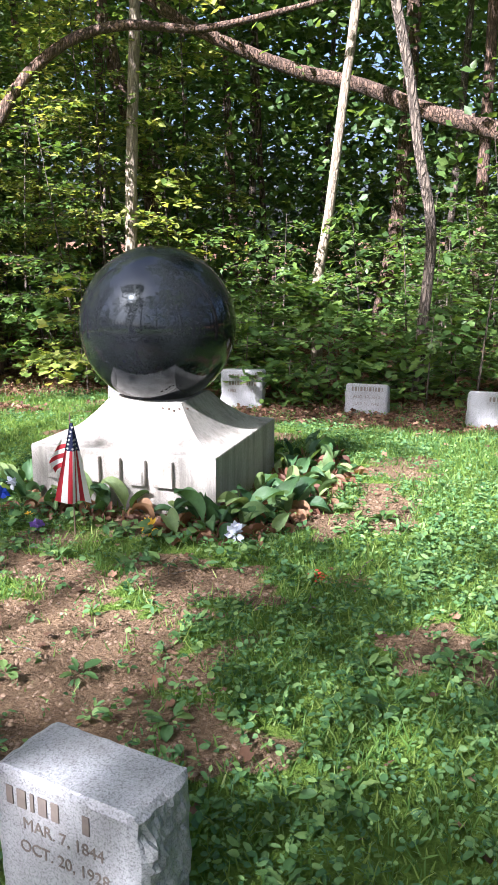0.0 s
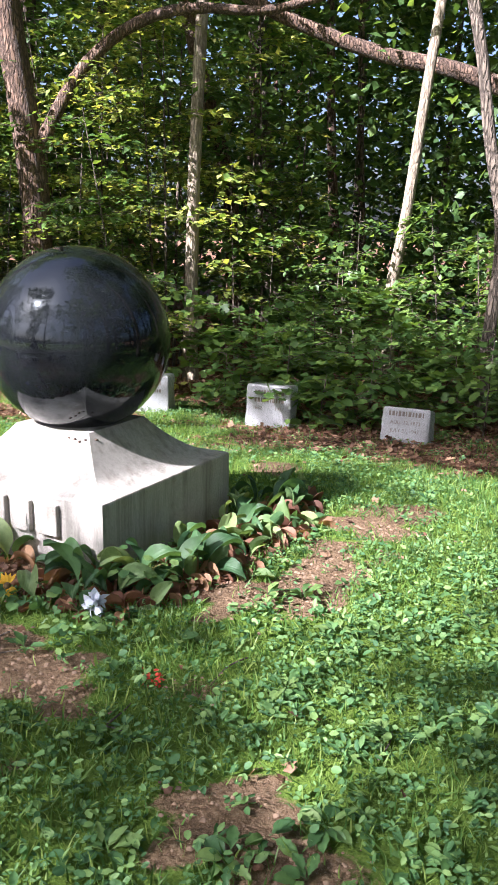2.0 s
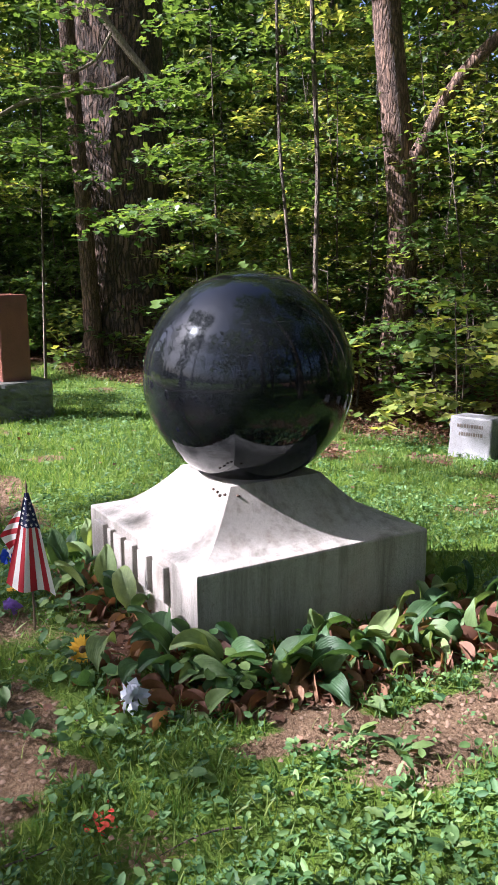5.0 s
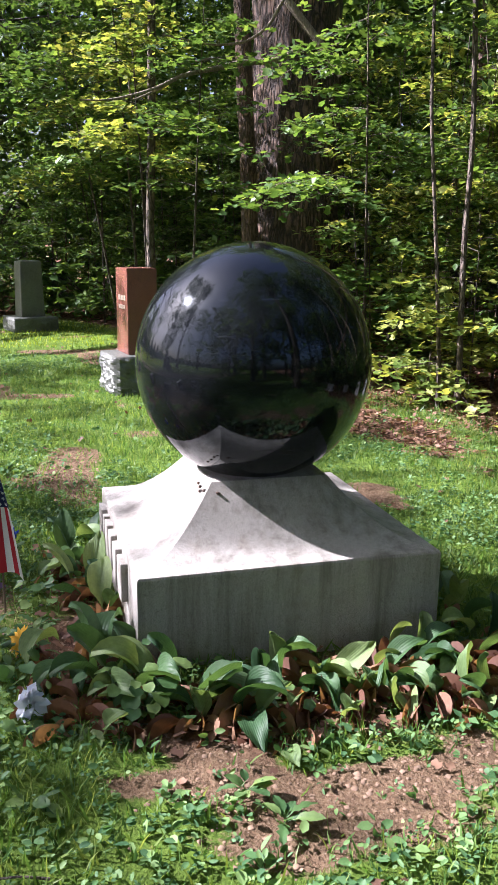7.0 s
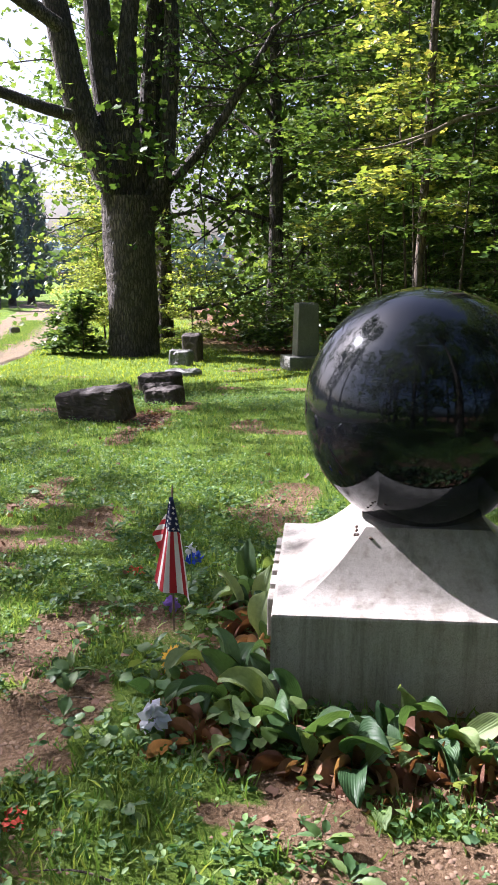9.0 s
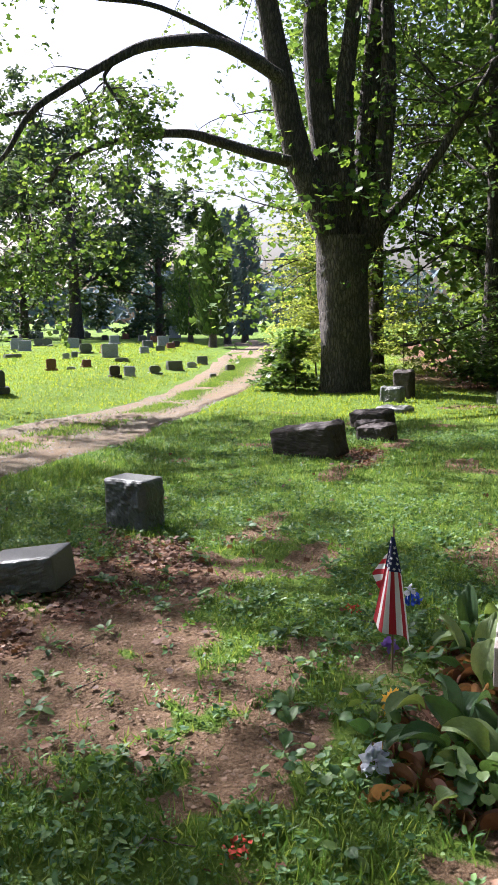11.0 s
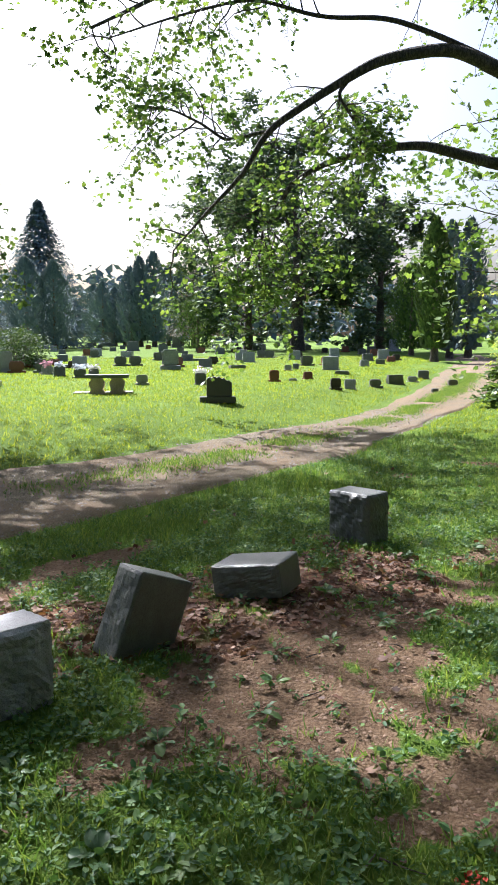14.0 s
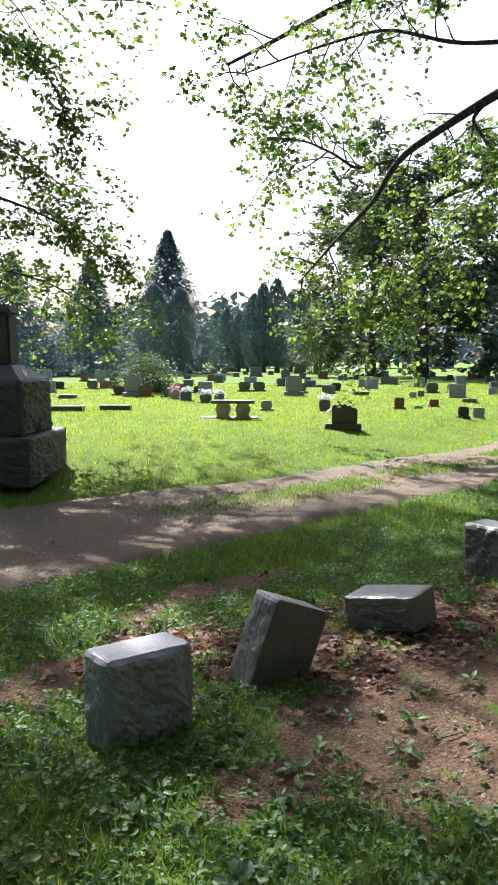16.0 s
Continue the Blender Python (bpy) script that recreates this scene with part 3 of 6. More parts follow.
# fallen nut husks on the pedestal's top
for k, (lx, ly) in enumerate(((0.17, -0.264), (0.205, -0.270), (0.236, -0.262), (0.13, -0.262), (0.266, -0.215))):
    rr = max(abs(lx), abs(ly))
    zz = SLAB + 0.225 * ((HALF - 0.012 - rr) / (HALF - 0.247)) ** 1.9
    bm = bmesh.new()
    bmesh.ops.create_icosphere(bm, subdivisions=2, radius=0.0085)
    for v in bm.verts:
        v.co.x *= 1.25
        v.co.z *= 0.75 if v.co.z > 0 else 0.6
    tagged(part("nut_husk", bm, M_BARKD, None, smooth=True, m=pose(BX + lx, BY + ly, zz + 0.003, 20, 0, 50 * k)), "small dark brown nut husk lying on the pedestal", "nut husk", "husks on the pedestal")

# ---- headstones near by ----
mary = headstone(pose(-0.85, 1.475, g1(-0.8, 1.45) - 0.03, 0, 0, -11.5), 0.395, 0.205, 0.39, M_GREY, "grey granite headstone with rock-faced back and ends", ("x+", "x-", "y+"), 0.024, 3)
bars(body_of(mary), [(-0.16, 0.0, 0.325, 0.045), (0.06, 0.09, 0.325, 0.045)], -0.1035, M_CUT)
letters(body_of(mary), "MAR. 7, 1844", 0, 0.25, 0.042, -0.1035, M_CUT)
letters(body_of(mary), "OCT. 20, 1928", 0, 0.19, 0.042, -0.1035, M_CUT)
zz = g1(-1.4, 8.2)
myr = headstone(pose(-1.41, 8.2, zz - 0.02, -14, 0, 4), 0.41, 0.2, 0.30, M_GREY, "pale grey granite headstone leaning back by the woods", seed=5)
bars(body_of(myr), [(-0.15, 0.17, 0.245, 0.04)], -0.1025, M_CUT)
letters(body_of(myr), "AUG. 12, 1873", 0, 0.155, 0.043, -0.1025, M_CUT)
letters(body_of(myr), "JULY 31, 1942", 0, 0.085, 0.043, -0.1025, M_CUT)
her = headstone(pose(-2.68, 8.1, g1(-2.6, 8.1) - 0.02, -6, 0, 8), 0.42, 0.22, 0.40, M_GREY, "grey granite headstone with red sprig on top", seed=7)
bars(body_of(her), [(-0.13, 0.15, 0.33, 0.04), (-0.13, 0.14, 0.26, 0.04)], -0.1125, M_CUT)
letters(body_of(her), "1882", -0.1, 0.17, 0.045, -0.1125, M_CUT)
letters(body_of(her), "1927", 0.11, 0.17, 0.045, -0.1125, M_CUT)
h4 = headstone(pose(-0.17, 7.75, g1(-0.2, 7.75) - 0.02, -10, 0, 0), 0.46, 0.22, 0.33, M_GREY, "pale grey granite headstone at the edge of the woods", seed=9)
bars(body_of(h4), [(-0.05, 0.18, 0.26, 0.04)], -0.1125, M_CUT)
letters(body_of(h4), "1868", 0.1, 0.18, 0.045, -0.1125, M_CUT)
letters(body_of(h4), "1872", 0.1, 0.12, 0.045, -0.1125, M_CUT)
h1 = headstone(pose(-4.0, 8.1, g1(-4, 8.1) - 0.02, -4, 0, 22), 0.37, 0.3, 0.38, M_GREY, "grey granite headstone beside leafy saplings", seed=11)
bars(body_of(h1), [(-0.12, 0.12, 0.3, 0.03), (-0.1, 0.1, 0.23, 0.03)], -0.1525, M_CUT)

# row by the lane: one upright, one tipped, one fallen on its face, one rock-faced
headstone(pose(-1.65, 1.47, -0.06, 0, 0, -12) @ pose(0, 0, 0, -4, -21, 0), 0.34, 0.19, 0.44, M_GREYDK, "grey granite headstone tipped sideways on leaf litter", ("x+",), 0.006, 15)
headstone(pose(-2.66, 1.33, 0.085, 0, 0, 10) @ pose(0, 0, 0, -82, 0, 0), 0.32, 0.2, 0.42, M_GREYDK, "grey granite headstone fallen flat on leaf litter", ("x+", "x-"), 0.014, 17)
headstone(pose(-4.2, 1.45, -0.03, 0, 0, 78), 0.36, 0.24, 0.40, M_GREYDK, "dark rough granite headstone with a sunlit top", ("x+", "x-", "y-"), 0.022, 19)
for k, (x, y, yaw, w, d, h, lab) in enumerate(((-7.65, 1.9, 70, 0.8, 0.32, 0.36, "brown rough stone leaning in the grass"), (-9.0, 2.4, 75, 0.42, 0.28, 0.22, "brown slate headstone leaning over"),
                                              (-9.6, 2.2, 70, 0.34, 0.26, 0.2, "small brown stone sunk in grass"), (-10.3, 2.1, 70, 0.55, 0.3, 0.27, "reddish brown stone block in the grass"),
                                              (-12.2, 2.1, 70, 0.5, 0.35, 0.12, "flat pale grave marker"), (-13.8, 1.8, 70, 0.4, 0.2, 0.3, "small grey headstone in grass"), (-14.6, 1.9, 70, 0.35, 0.2, 0.55, "small upright dark headstone"))):
    headstone(pose(x, y, g1(x, y) - 0.04, 4 - 3 * (k % 3), (-9, -6, -5, -4, 1, 1, 1)[k], yaw), w, d, h, M_SLATE if k not in (4, 5) else M_GREYDK, lab, ("x+", "x-", "y+", "y-", "top"), 0.02, 20 + k, group="row of old stones")
pil = thing("pillar_headstone", pose(-13.6, 4.05, g1(-13.6, 4.05) - 0.02, 0, 0, 15), "tall weathered grey pillar stone on a square base", "headstone")
part("base", block(0.74, 0.74, 0.25, ("y-", "x+"), lump=0.015), M_GREYDK, pil)
part("shaft", block(0.40, 0.40, 0.90, ("top",), lump=0.02, top=(0.36, 0.36)), M_GREYDK, pil, m=pose(0, 0, 0.247))
red = thing("red_headstone", pose(-7.3, 4.97, g1(-7.3, 4.97) - 0.03, 0, 0, 8), "polished red granite slab on a rough grey base", "headstone")
part("base", block(0.62, 0.62, 0.40, ("x+", "x-", "y+", "y-"), lump=0.03), M_GREYDK, red)
part("slab", block(0.42, 0.30, 0.84), M_REDG, red, "red polished slab", m=pose(-0.02, 0, 0.398))
bars(red, [(-0.12, 0.12, 0.95, 0.05), (-0.12, 0.1, 0.86, 0.04)], -0.1525, M_PINK)

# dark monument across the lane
dm = thing("dark_monument", pose(-4.3, -5.05, 0.1, 0, 0, 40), "large granite family monument with a column, darkened as shaded", "monument")
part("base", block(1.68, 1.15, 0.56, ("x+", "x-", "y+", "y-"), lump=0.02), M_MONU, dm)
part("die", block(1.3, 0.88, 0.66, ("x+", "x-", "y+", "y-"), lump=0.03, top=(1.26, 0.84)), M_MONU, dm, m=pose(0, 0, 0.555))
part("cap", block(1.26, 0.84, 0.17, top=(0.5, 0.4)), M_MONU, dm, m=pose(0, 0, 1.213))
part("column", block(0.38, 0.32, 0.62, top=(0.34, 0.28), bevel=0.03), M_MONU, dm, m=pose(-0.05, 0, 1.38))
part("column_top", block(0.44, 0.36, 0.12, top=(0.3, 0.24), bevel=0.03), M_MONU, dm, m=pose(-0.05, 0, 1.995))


# ---- trees of the woods ----
def tree(base, path, r0, r1, material, label, seed, crown=None, name="tree", limbs=(), leaf=M_LEAFD, leaf_label=""):
    """A trunk along path, with limbs (path, r0, r1), and a crown of clumps: (centre, radii, clumps, leaves, size)."""
    rs = np.random.RandomState(seed)
    ob = thing(name, pose(*base), label, "tree")
    o = np.array(base)
    part("trunk", trunk_mesh("trunk", np.asarray(path) - o, r0, r1, seed=seed), material, ob, smooth=True)
    for lp, a, b in limbs:
        part("limb", trunk_mesh("limb", np.asarray(lp) - o, a, b, 9, 30, 0.14, 0.1, seed + 3), material, ob, smooth=True)
    if crown:
        c, r, n, per, size = crown
        q = rs.randn(n, 3)
        q = unit(q) * (rs.rand(n, 1) ** 0.4)
        C = np.array(c) - o + q * np.array(r)
        V, F = tube_data([(smooth_path([np.asarray(path)[-1] - o, (np.asarray(path)[-1] - o + C[k]) / 2 + np.array([0, 0, 0.3]), C[k]], 7), np.linspace(r1 * 0.45, 0.01, 7)) for k in range(0, n, 6)], 5)
        part("branchwork", np_mesh("branchwork", V, F), material, ob)
        part("crown", clump_leaves(rs, C, per, 0.55, size, DIAMOND, "crown"), leaf, ob, leaf_label)
    return ob


def up_path(pts, z_end, lean=0.0):
    """Carries a trunk on from its last two points up to z_end, and down to the ground."""
    p = [list(q) for q in pts]
    a, b = np.array(p[-2]), np.array(p[-1])
    t = (z_end - b[2]) / max(0.3, b[2] - a[2])
    p.append(list(b + (b - a) * t * 0.6 + np.array([0, 0, (z_end - b[2]) * 0.4])))
    f = p[0]
    p.insert(0, [f[0], f[1], g1(f[0], f[1]) - 0.1])
    return p


def wood_tree(pts, r0, r1, material, label, seed, top=9.0, crown_r=(2.0, 2.0, 2.2), n=60, limbs=()):
    p = up_path(pts, top)
    c = (p[-1][0], p[-1][1], top + 0.8)
    return tree((p[0][0], p[0][1], p[0][2] + 0.1), p, r0, r1, material, label, seed, (c, crown_r, n, 26, 0.2), limbs=limbs)


wood_tree([(-6.69, 9.47, 0.66), (-6.66, 9.5, 1.91), (-6.73, 9.43, 2.89), (-6.8, 9.35, 3.71), (-6.87, 9.28, 4.57)], 0.19, 0.13, M_BARKR, "tall reddish-barked tree with a long arching limb", 41, n=50,
          limbs=[([(-6.62, 9.45, 2.45), (-6.35, 9.6, 3.0), (-6.05, 9.65, 3.45), (-5.6, 9.85, 3.85), (-5.16, 10.05, 4.05), (-4.67, 10.25, 4.1), (-4.17, 10.4, 3.98), (-3.72, 10.57, 4.07), (-3.19, 10.74, 4.2), (-2.5, 10.9, 4.35), (-1.8, 11, 4.7)], 0.085, 0.025)])
wood_tree([(-5.12, 10.58, 0.2), (-5.09, 10.61, 2.02), (-5.04, 10.64, 3.23), (-4.99, 10.66, 4.19)], 0.085, 0.06, M_BARKP, "slim pale-barked tree in the woods", 42)
wood_tree([(-8.02, 19.0, 0.0), (-8.31, 18.86, 2.39), (-8.45, 18.79, 4.61), (-8.53, 18.75, 6.32)], 0.27, 0.2, M_BARK, "thick grey-barked tree deep in the woods", 43)
wood_tree([(-5.72, 12.78, 1.0), (-5.76, 12.76, 2.34), (-6.07, 12.61, 3.43), (-6.24, 12.53, 4.16), (-6.4, 12.45, 5.02)], 0.12, 0.09, M_BARKR, "leaning reddish-barked tree in the woods", 44)
wood_tree([(-5.64, 17.62, 0.0), (-5.62, 17.63, 2.62), (-5.59, 17.63, 5.59)], 0.08, 0.06, M_BARK, "thin dark tree deep in the woods", 45)
wood_tree([(-2.69, 11.39, 0.2), (-2.74, 11.36, 0.8), (-2.58, 11.41, 1.7), (-2.43, 11.44, 3.12), (-2.28, 11.48, 4.4)], 0.07, 0.05, M_BARKP, "slanting slender tree with pale smooth bark", 46, top=8)
wood_tree([(-2.52, 15.6, 0.0), (-2.3, 15.63, 1.37), (-2.2, 15.65, 2.45), (-2.13, 15.66, 3.86), (-2.11, 15.66, 5.47)], 0.14, 0.11, M_BARKR, "reddish-barked tree with sunlit patches", 47)
wood_tree([(-1.04, 9.34, 0.46), (-0.95, 9.35, 1.66), (-1.16, 9.33, 2.4), (-1.24, 9.32, 3.06), (-1.45, 9.29, 3.87)], 0.058, 0.05, M_BARK, "crooked grey-barked young tree at the wood's edge", 48, top=8)
# long half-fallen limb across the woods
p = [(-5.1, 11.41, 4.67), (-4.65, 11.6, 4.36), (-4.15, 11.79, 4.15), (-3.63, 11.96, 3.94), (-3.1, 12.11, 3.74), (-2.57, 12.23, 3.67), (-2.03, 12.33, 3.48), (-1.41, 12.42, 3.21), (-0.49, 12.49, 2.98), (2.2, 12.9, 1.6), (4.2, 13.2, -0.5)]
fl = thing("leaning_tree", pose(4.2, 13.2, -0.5), "long reddish fallen tree leaning through the woods", "tree")
part("trunk", trunk_mesh("trunk", np.array([(-6.6, 11.0, 5.8)] + p)[::-1] - np.array((4.2, 13.2, -0.5)), 0.17, 0.06, 12, 60, 0.2, 0.1, 9), M_BARKR, fl, smooth=True)
bigt = wood_tree([(-11.18, 7.93, 0.03), (-11.18, 7.91, 1.72), (-11.19, 7.9, 3.69), (-11.18, 7.91, 4.81)], 0.66, 0.6, M_BARKD, "massive old tree with deeply furrowed dark bark", 51, top=10, crown_r=(3.0, 3.0, 2.5), n=90)
for k, (path, r_) in enumerate((([(-10.31, 7.64, 3.99), (-10.22, 7.29, 3.77), (-10.06, 6.81, 3.73), (-9.76, 6.39, 3.57), (-9.37, 5.87, 3.4), (-8.94, 5.45, 3.14), (-8.53, 4.88, 2.93), (-8.27, 4.56, 2.89)], 0.045), ([(-10.06, 6.81, 3.73), (-9.88, 6.32, 3.7), (-9.73, 6.07, 3.62)], 0.02), ([(-9.37, 5.87, 3.4), (-9.13, 5.55, 3.19), (-8.79, 5.16, 2.98), (-8.7, 5.13, 3.19)], 0.02), ([(-10.2, 7.36, 4.53), (-10.16, 7.15, 4.17), (-10.15, 6.84, 3.97), (-9.87, 6.35, 3.85), (-9.42, 5.63, 3.83)], 0.022))):
    part("dead_limb", trunk_mesh("dead_limb", np.array(path) - np.array(bigt.location), r_, 0.008, 8, 30, 0.16, 0.1, 80 + k), M_BARKP, bigt, "pale bare dead limb", smooth=True)
wood_tree([(-10.79, 7.15, 0.42), (-10.81, 7.08, 2.47), (-10.83, 7.01, 3.81), (-10.84, 6.97, 4.65)], 0.12, 0.10, M_BARKR, "slim reddish tree close beside the massive trunk", 52, n=30)
sn = thing("broken_branch", pose(-10.04, 8.14, 0), "pale dead broken branch hanging against a tree", "branch")
part("stem", trunk_mesh("stem", np.array([(-10.04, 8.14, 3.63), (-10.13, 7.88, 4.01), (-10.23, 7.6, 4.35), (-10.32, 7.34, 4.69), (-10.45, 6.88, 5.35)]) - np.array((-10.04, 8.14, 0)), 0.05, 0.06, 9, 24, 0.12, 0.0), M_BARKP, sn, smooth=True)
wood_tree([(-6.32, 8.05, 0.19), (-6.34, 8.02, 1.49), (-6.33, 8.04, 2.42), (-6.36, 7.98, 3.64)], 0.030, 0.02, M_BARK, "thin light-barked sapling at the wood's edge", 53, top=6, crown_r=(1, 1, 1.2), n=20)
wood_tree([(-6.41, 7.88, 0.18), (-6.47, 7.79, 1.48), (-6.52, 7.68, 2.68), (-6.53, 7.66, 3.65)], 0.020, 0.014, M_BARK, "thin forked sapling at the wood's edge", 54, top=6, crown_r=(1, 1, 1.2), n=20)
wood_tree([(-10.1, 5.6, 0.3), (-10.1, 5.55, 1.5), (-10.1, 5.6, 3.0)], 0.06, 0.045, M_BARK, "thin dark tree at the shaded wood's edge", 55, top=7, n=25)
# further trunks, back in the woods
rs = np.random.RandomState(77)
for k in range(46):
    x = -22 + 30 * rs.rand()
    y = float(wood_edge(x)) + 4.5 + 10 * rs.rand()
    lean = rs.randn(2) * 0.25
    wood_tree([(x, y, 0.0), (x + lean[0], y + lean[1], 3), (x + 1.6 * lean[0], y + 1.6 * lean[1], 6)], 0.06 + 0.14 * rs.rand() ** 2, 0.05, (M_BARK, M_BARKR, M_BARKD, M_BARK)[k % 4],
              ("grey-barked tree in the deep woods", "reddish-barked tree in the deep woods", "dark-barked tree in the deep woods", "slim grey tree in the deep woods")[k % 4], 100 + k, top=7 + 4 * rs.rand(), crown_r=(2.4, 2.4, 2.6), n=32)


# ---- saplings and shrubs of the undergrowth ----
def sapling(x, y, h, spread, seed, leaf, size=0.085, shape=DIAMOND, twigs=15, name="sapling", label="leafy young maple sapling in the undergrowth", low=0.12, per=3):
    rs = np.random.RandomState(seed)
    z = g1(x, y)
    ob = thing(name, pose(x, y, z - 0.02), label, "sapling" if name == "sapling" else "shrub", "undergrowth of the woods")
    lean = rs.randn(2) * 0.08 * h
    stem = smooth_path([(0, 0, 0), (lean[0] * 0.4, lean[1] * 0.4, h * 0.5), (lean[0], lean[1], h)], 9)
    paths = [(stem, np.linspace(0.008 + 0.004 * h, 0.004, 9))]
    spots = []
    for k in range(twigs):
        s = low + (1 - low) * (k + rs.rand()) / twigs
        p = np.array([np.interp(s, np.linspace(0, 1, 9), stem[:, q]) for q in range(3)])
        a = rs.rand() * 6.283
        L = spread * (1.2 - 0.75 * s) * (0.6 + 0.6 * rs.rand())
        way = np.array([math.cos(a), math.sin(a), 0.0])
        cross = np.array([-way[1], way[0], 0.0])
        m_ = max(4, int(L / 0.13))
        rise, drop = 0.15 + 0.35 * rs.rand(), 0.25 + 0.3 * rs.rand()
        u_ = np.linspace(0, 1, m_ + 1)[:, None]
        bough = p + way * L * u_ + cross * L * 0.15 * rs.randn() * u_ ** 2 + np.array([0, 0, L]) * (rise * u_ - drop * u_ ** 2)
        paths.append((bough, np.linspace(0.006, 0.002, m_ + 1)))
        for i in range(1, m_ + 1):
            for sg in ((-1, 1) if i < m_ else (0,)):
                t_ = unit(way * 0.75 + cross * sg + np.array([0, 0, -0.2 * rs.rand()]))
                l_ = (0.1 + 0.38 * L * (1 - i / (m_ + 1))) * (0.6 + 0.7 * rs.rand())
                tip = bough[i] + t_ * l_ + np.array([0, 0, -0.12 * l_])
                if l_ > 0.24:
                    paths.append((np.array([bough[i], (bough[i] + tip) / 2, tip]), np.array([0.003, 0.0025, 0.0015])))
                for w in np.arange(0.06, l_ + 0.05, 0.10):
                    spots.append((bough[i] + (tip - bough[i]) * min(1, w / l_), t_))
    V, F = tube_data(paths, 3)
    part("stem", np_mesh("stem", V, F), M_BARK, ob)
    part("foliage", leaves_on(rs, spots, max(1, per - 1), size, shape, "foliage", 0.045, 0.28), leaf, ob)
    return ob


# clear lanes in the undergrowth before the larger trunks
LANES = [((1.1, 2.3), (-11.2, 7.95), 0.6), ((1.14, 3.78), (-11.2, 7.95), 0.8), ((1.1, 2.3), (-6.7, 9.4), 0.35), ((0, 0), (-2.6, 11.4), 0.3), ((0, 0), (-5.1, 10.6), 0.3), ((0, 0), (-1.0, 9.3), 0.3), ((0, 0), (-2.4, 15.6), 0.25)]


def in_lane(x, y, h):
    for sx, sy in ((-2.68, 8.1), (-4.0, 8.1), (-1.41, 8.2), (-0.17, 7.75)):
        t = (x * sx + y * sy) / (sx * sx + sy * sy)
        if t < 1.08 and math.hypot(sx * t - x, sy * t - y) < 0.85 or math.hypot(x - sx, y - sy) < 0.6:
            return True
    for (ax, ay), (bx, by), w in LANES:
        t = ((x - ax) * (bx - ax) + (y - ay) * (by - ay)) / ((bx - ax) ** 2 + (by - ay) ** 2)
        if 0 < t < 1.02 and h > 1.0 and math.hypot(ax + (bx - ax) * t - x, ay + (by - ay) * t - y) < w:
            return True
    return False


rs = np.random.RandomState(11)
k = 0
for x in np.arange(-17.5, 4.5, 0.4):
    for row in range(4):
        xx = x + rs.randn() * 0.25
        yy = float(wood_edge(xx)) + (0.3, 1.2, 2.4, 3.8)[row] + 0.7 * rs.rand()
        west = xx < -4.4
        if math.hypot(xx + 11.2, yy - 8.0) < 0.8 or math.hypot(xx + 6.6, yy - 9.4) < 0.4 or rs.rand() < (0.15 if west else 0.25):
            continue
        h = (0.6 + 1.4 * rs.rand(), 1.6 + 2.6 * rs.rand(), 2.4 + 3.4 * rs.rand(), 3 + 3.5 * rs.rand())[row] if west else (0.5 + 0.9 * rs.rand(), 0.9 + 1.1 * rs.rand(), 1.3 + 1.4 * rs.rand(), 1.5 + 3.5 * rs.rand() ** 2)[row]
        if in_lane(xx, yy, h):
            continue
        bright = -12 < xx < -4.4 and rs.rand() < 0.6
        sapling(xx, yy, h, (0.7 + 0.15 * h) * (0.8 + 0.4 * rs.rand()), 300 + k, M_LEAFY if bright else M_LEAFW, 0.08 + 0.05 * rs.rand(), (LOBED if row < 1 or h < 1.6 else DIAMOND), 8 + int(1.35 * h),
                label="maple sapling coloured as sunlit at the wood's edge" if bright else "leafy green sapling in shaded undergrowth", low=0.15 if row < 2 else 0.3)
        k += 1
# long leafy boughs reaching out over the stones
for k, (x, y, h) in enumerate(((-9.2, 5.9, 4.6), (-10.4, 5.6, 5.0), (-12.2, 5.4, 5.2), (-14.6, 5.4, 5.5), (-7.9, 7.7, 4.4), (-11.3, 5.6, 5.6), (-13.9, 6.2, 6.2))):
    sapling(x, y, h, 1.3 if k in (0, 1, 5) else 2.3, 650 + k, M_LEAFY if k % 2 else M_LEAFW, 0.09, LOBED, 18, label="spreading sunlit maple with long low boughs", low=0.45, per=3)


def wood_stuff(name, n, back, zr, per, radius, size, seed, mat_, label):
    rs = np.random.RandomState(seed)
    x = -24 + 33 * rs.rand(n)
    y = wood_edge(x) + back[0] + (back[1] - back[0]) * rs.rand(n)
    C = np.stack([x, y, gz(x, y) + zr[0] + (zr[1] - zr[0]) * rs.rand(n)], 1)
    return tagged(part(name, clump_leaves(rs, C, per, radius, size, DIAMOND, name), mat_), label, "woods", kind="stuff")


wood_stuff("woods_thicket", 2600, (3.5, 13), (0.1, 6.5), 26, 0.6, 0.15, 61, M_LEAFD, "dense dark undergrowth deep in the woods")
wood_stuff("woods_canopy", 750, (1.5, 16), (6, 12), 26, 0.9, 0.26, 62, M_LEAFD, "high leafy canopy over the woods")
wood_stuff("woods_far", 2400, (13, 19), (0, 12), 26, 1.1, 0.30, 63, M_LEAFD, "far wall of forest foliage")
rs = np.random.RandomState(64)
C = np.stack([-32 + 12 * rs.rand(2600), 1.5 + 20 * rs.rand(2600), 0.1 + 11 * rs.rand(2600)], 1)
tagged(part("woods_west", clump_leaves(rs, C, 26, 1.0, 0.27, DIAMOND, "woods_west"), M_LEAFD), "dense shaded foliage beyond the old stones", "woods", kind="stuff")


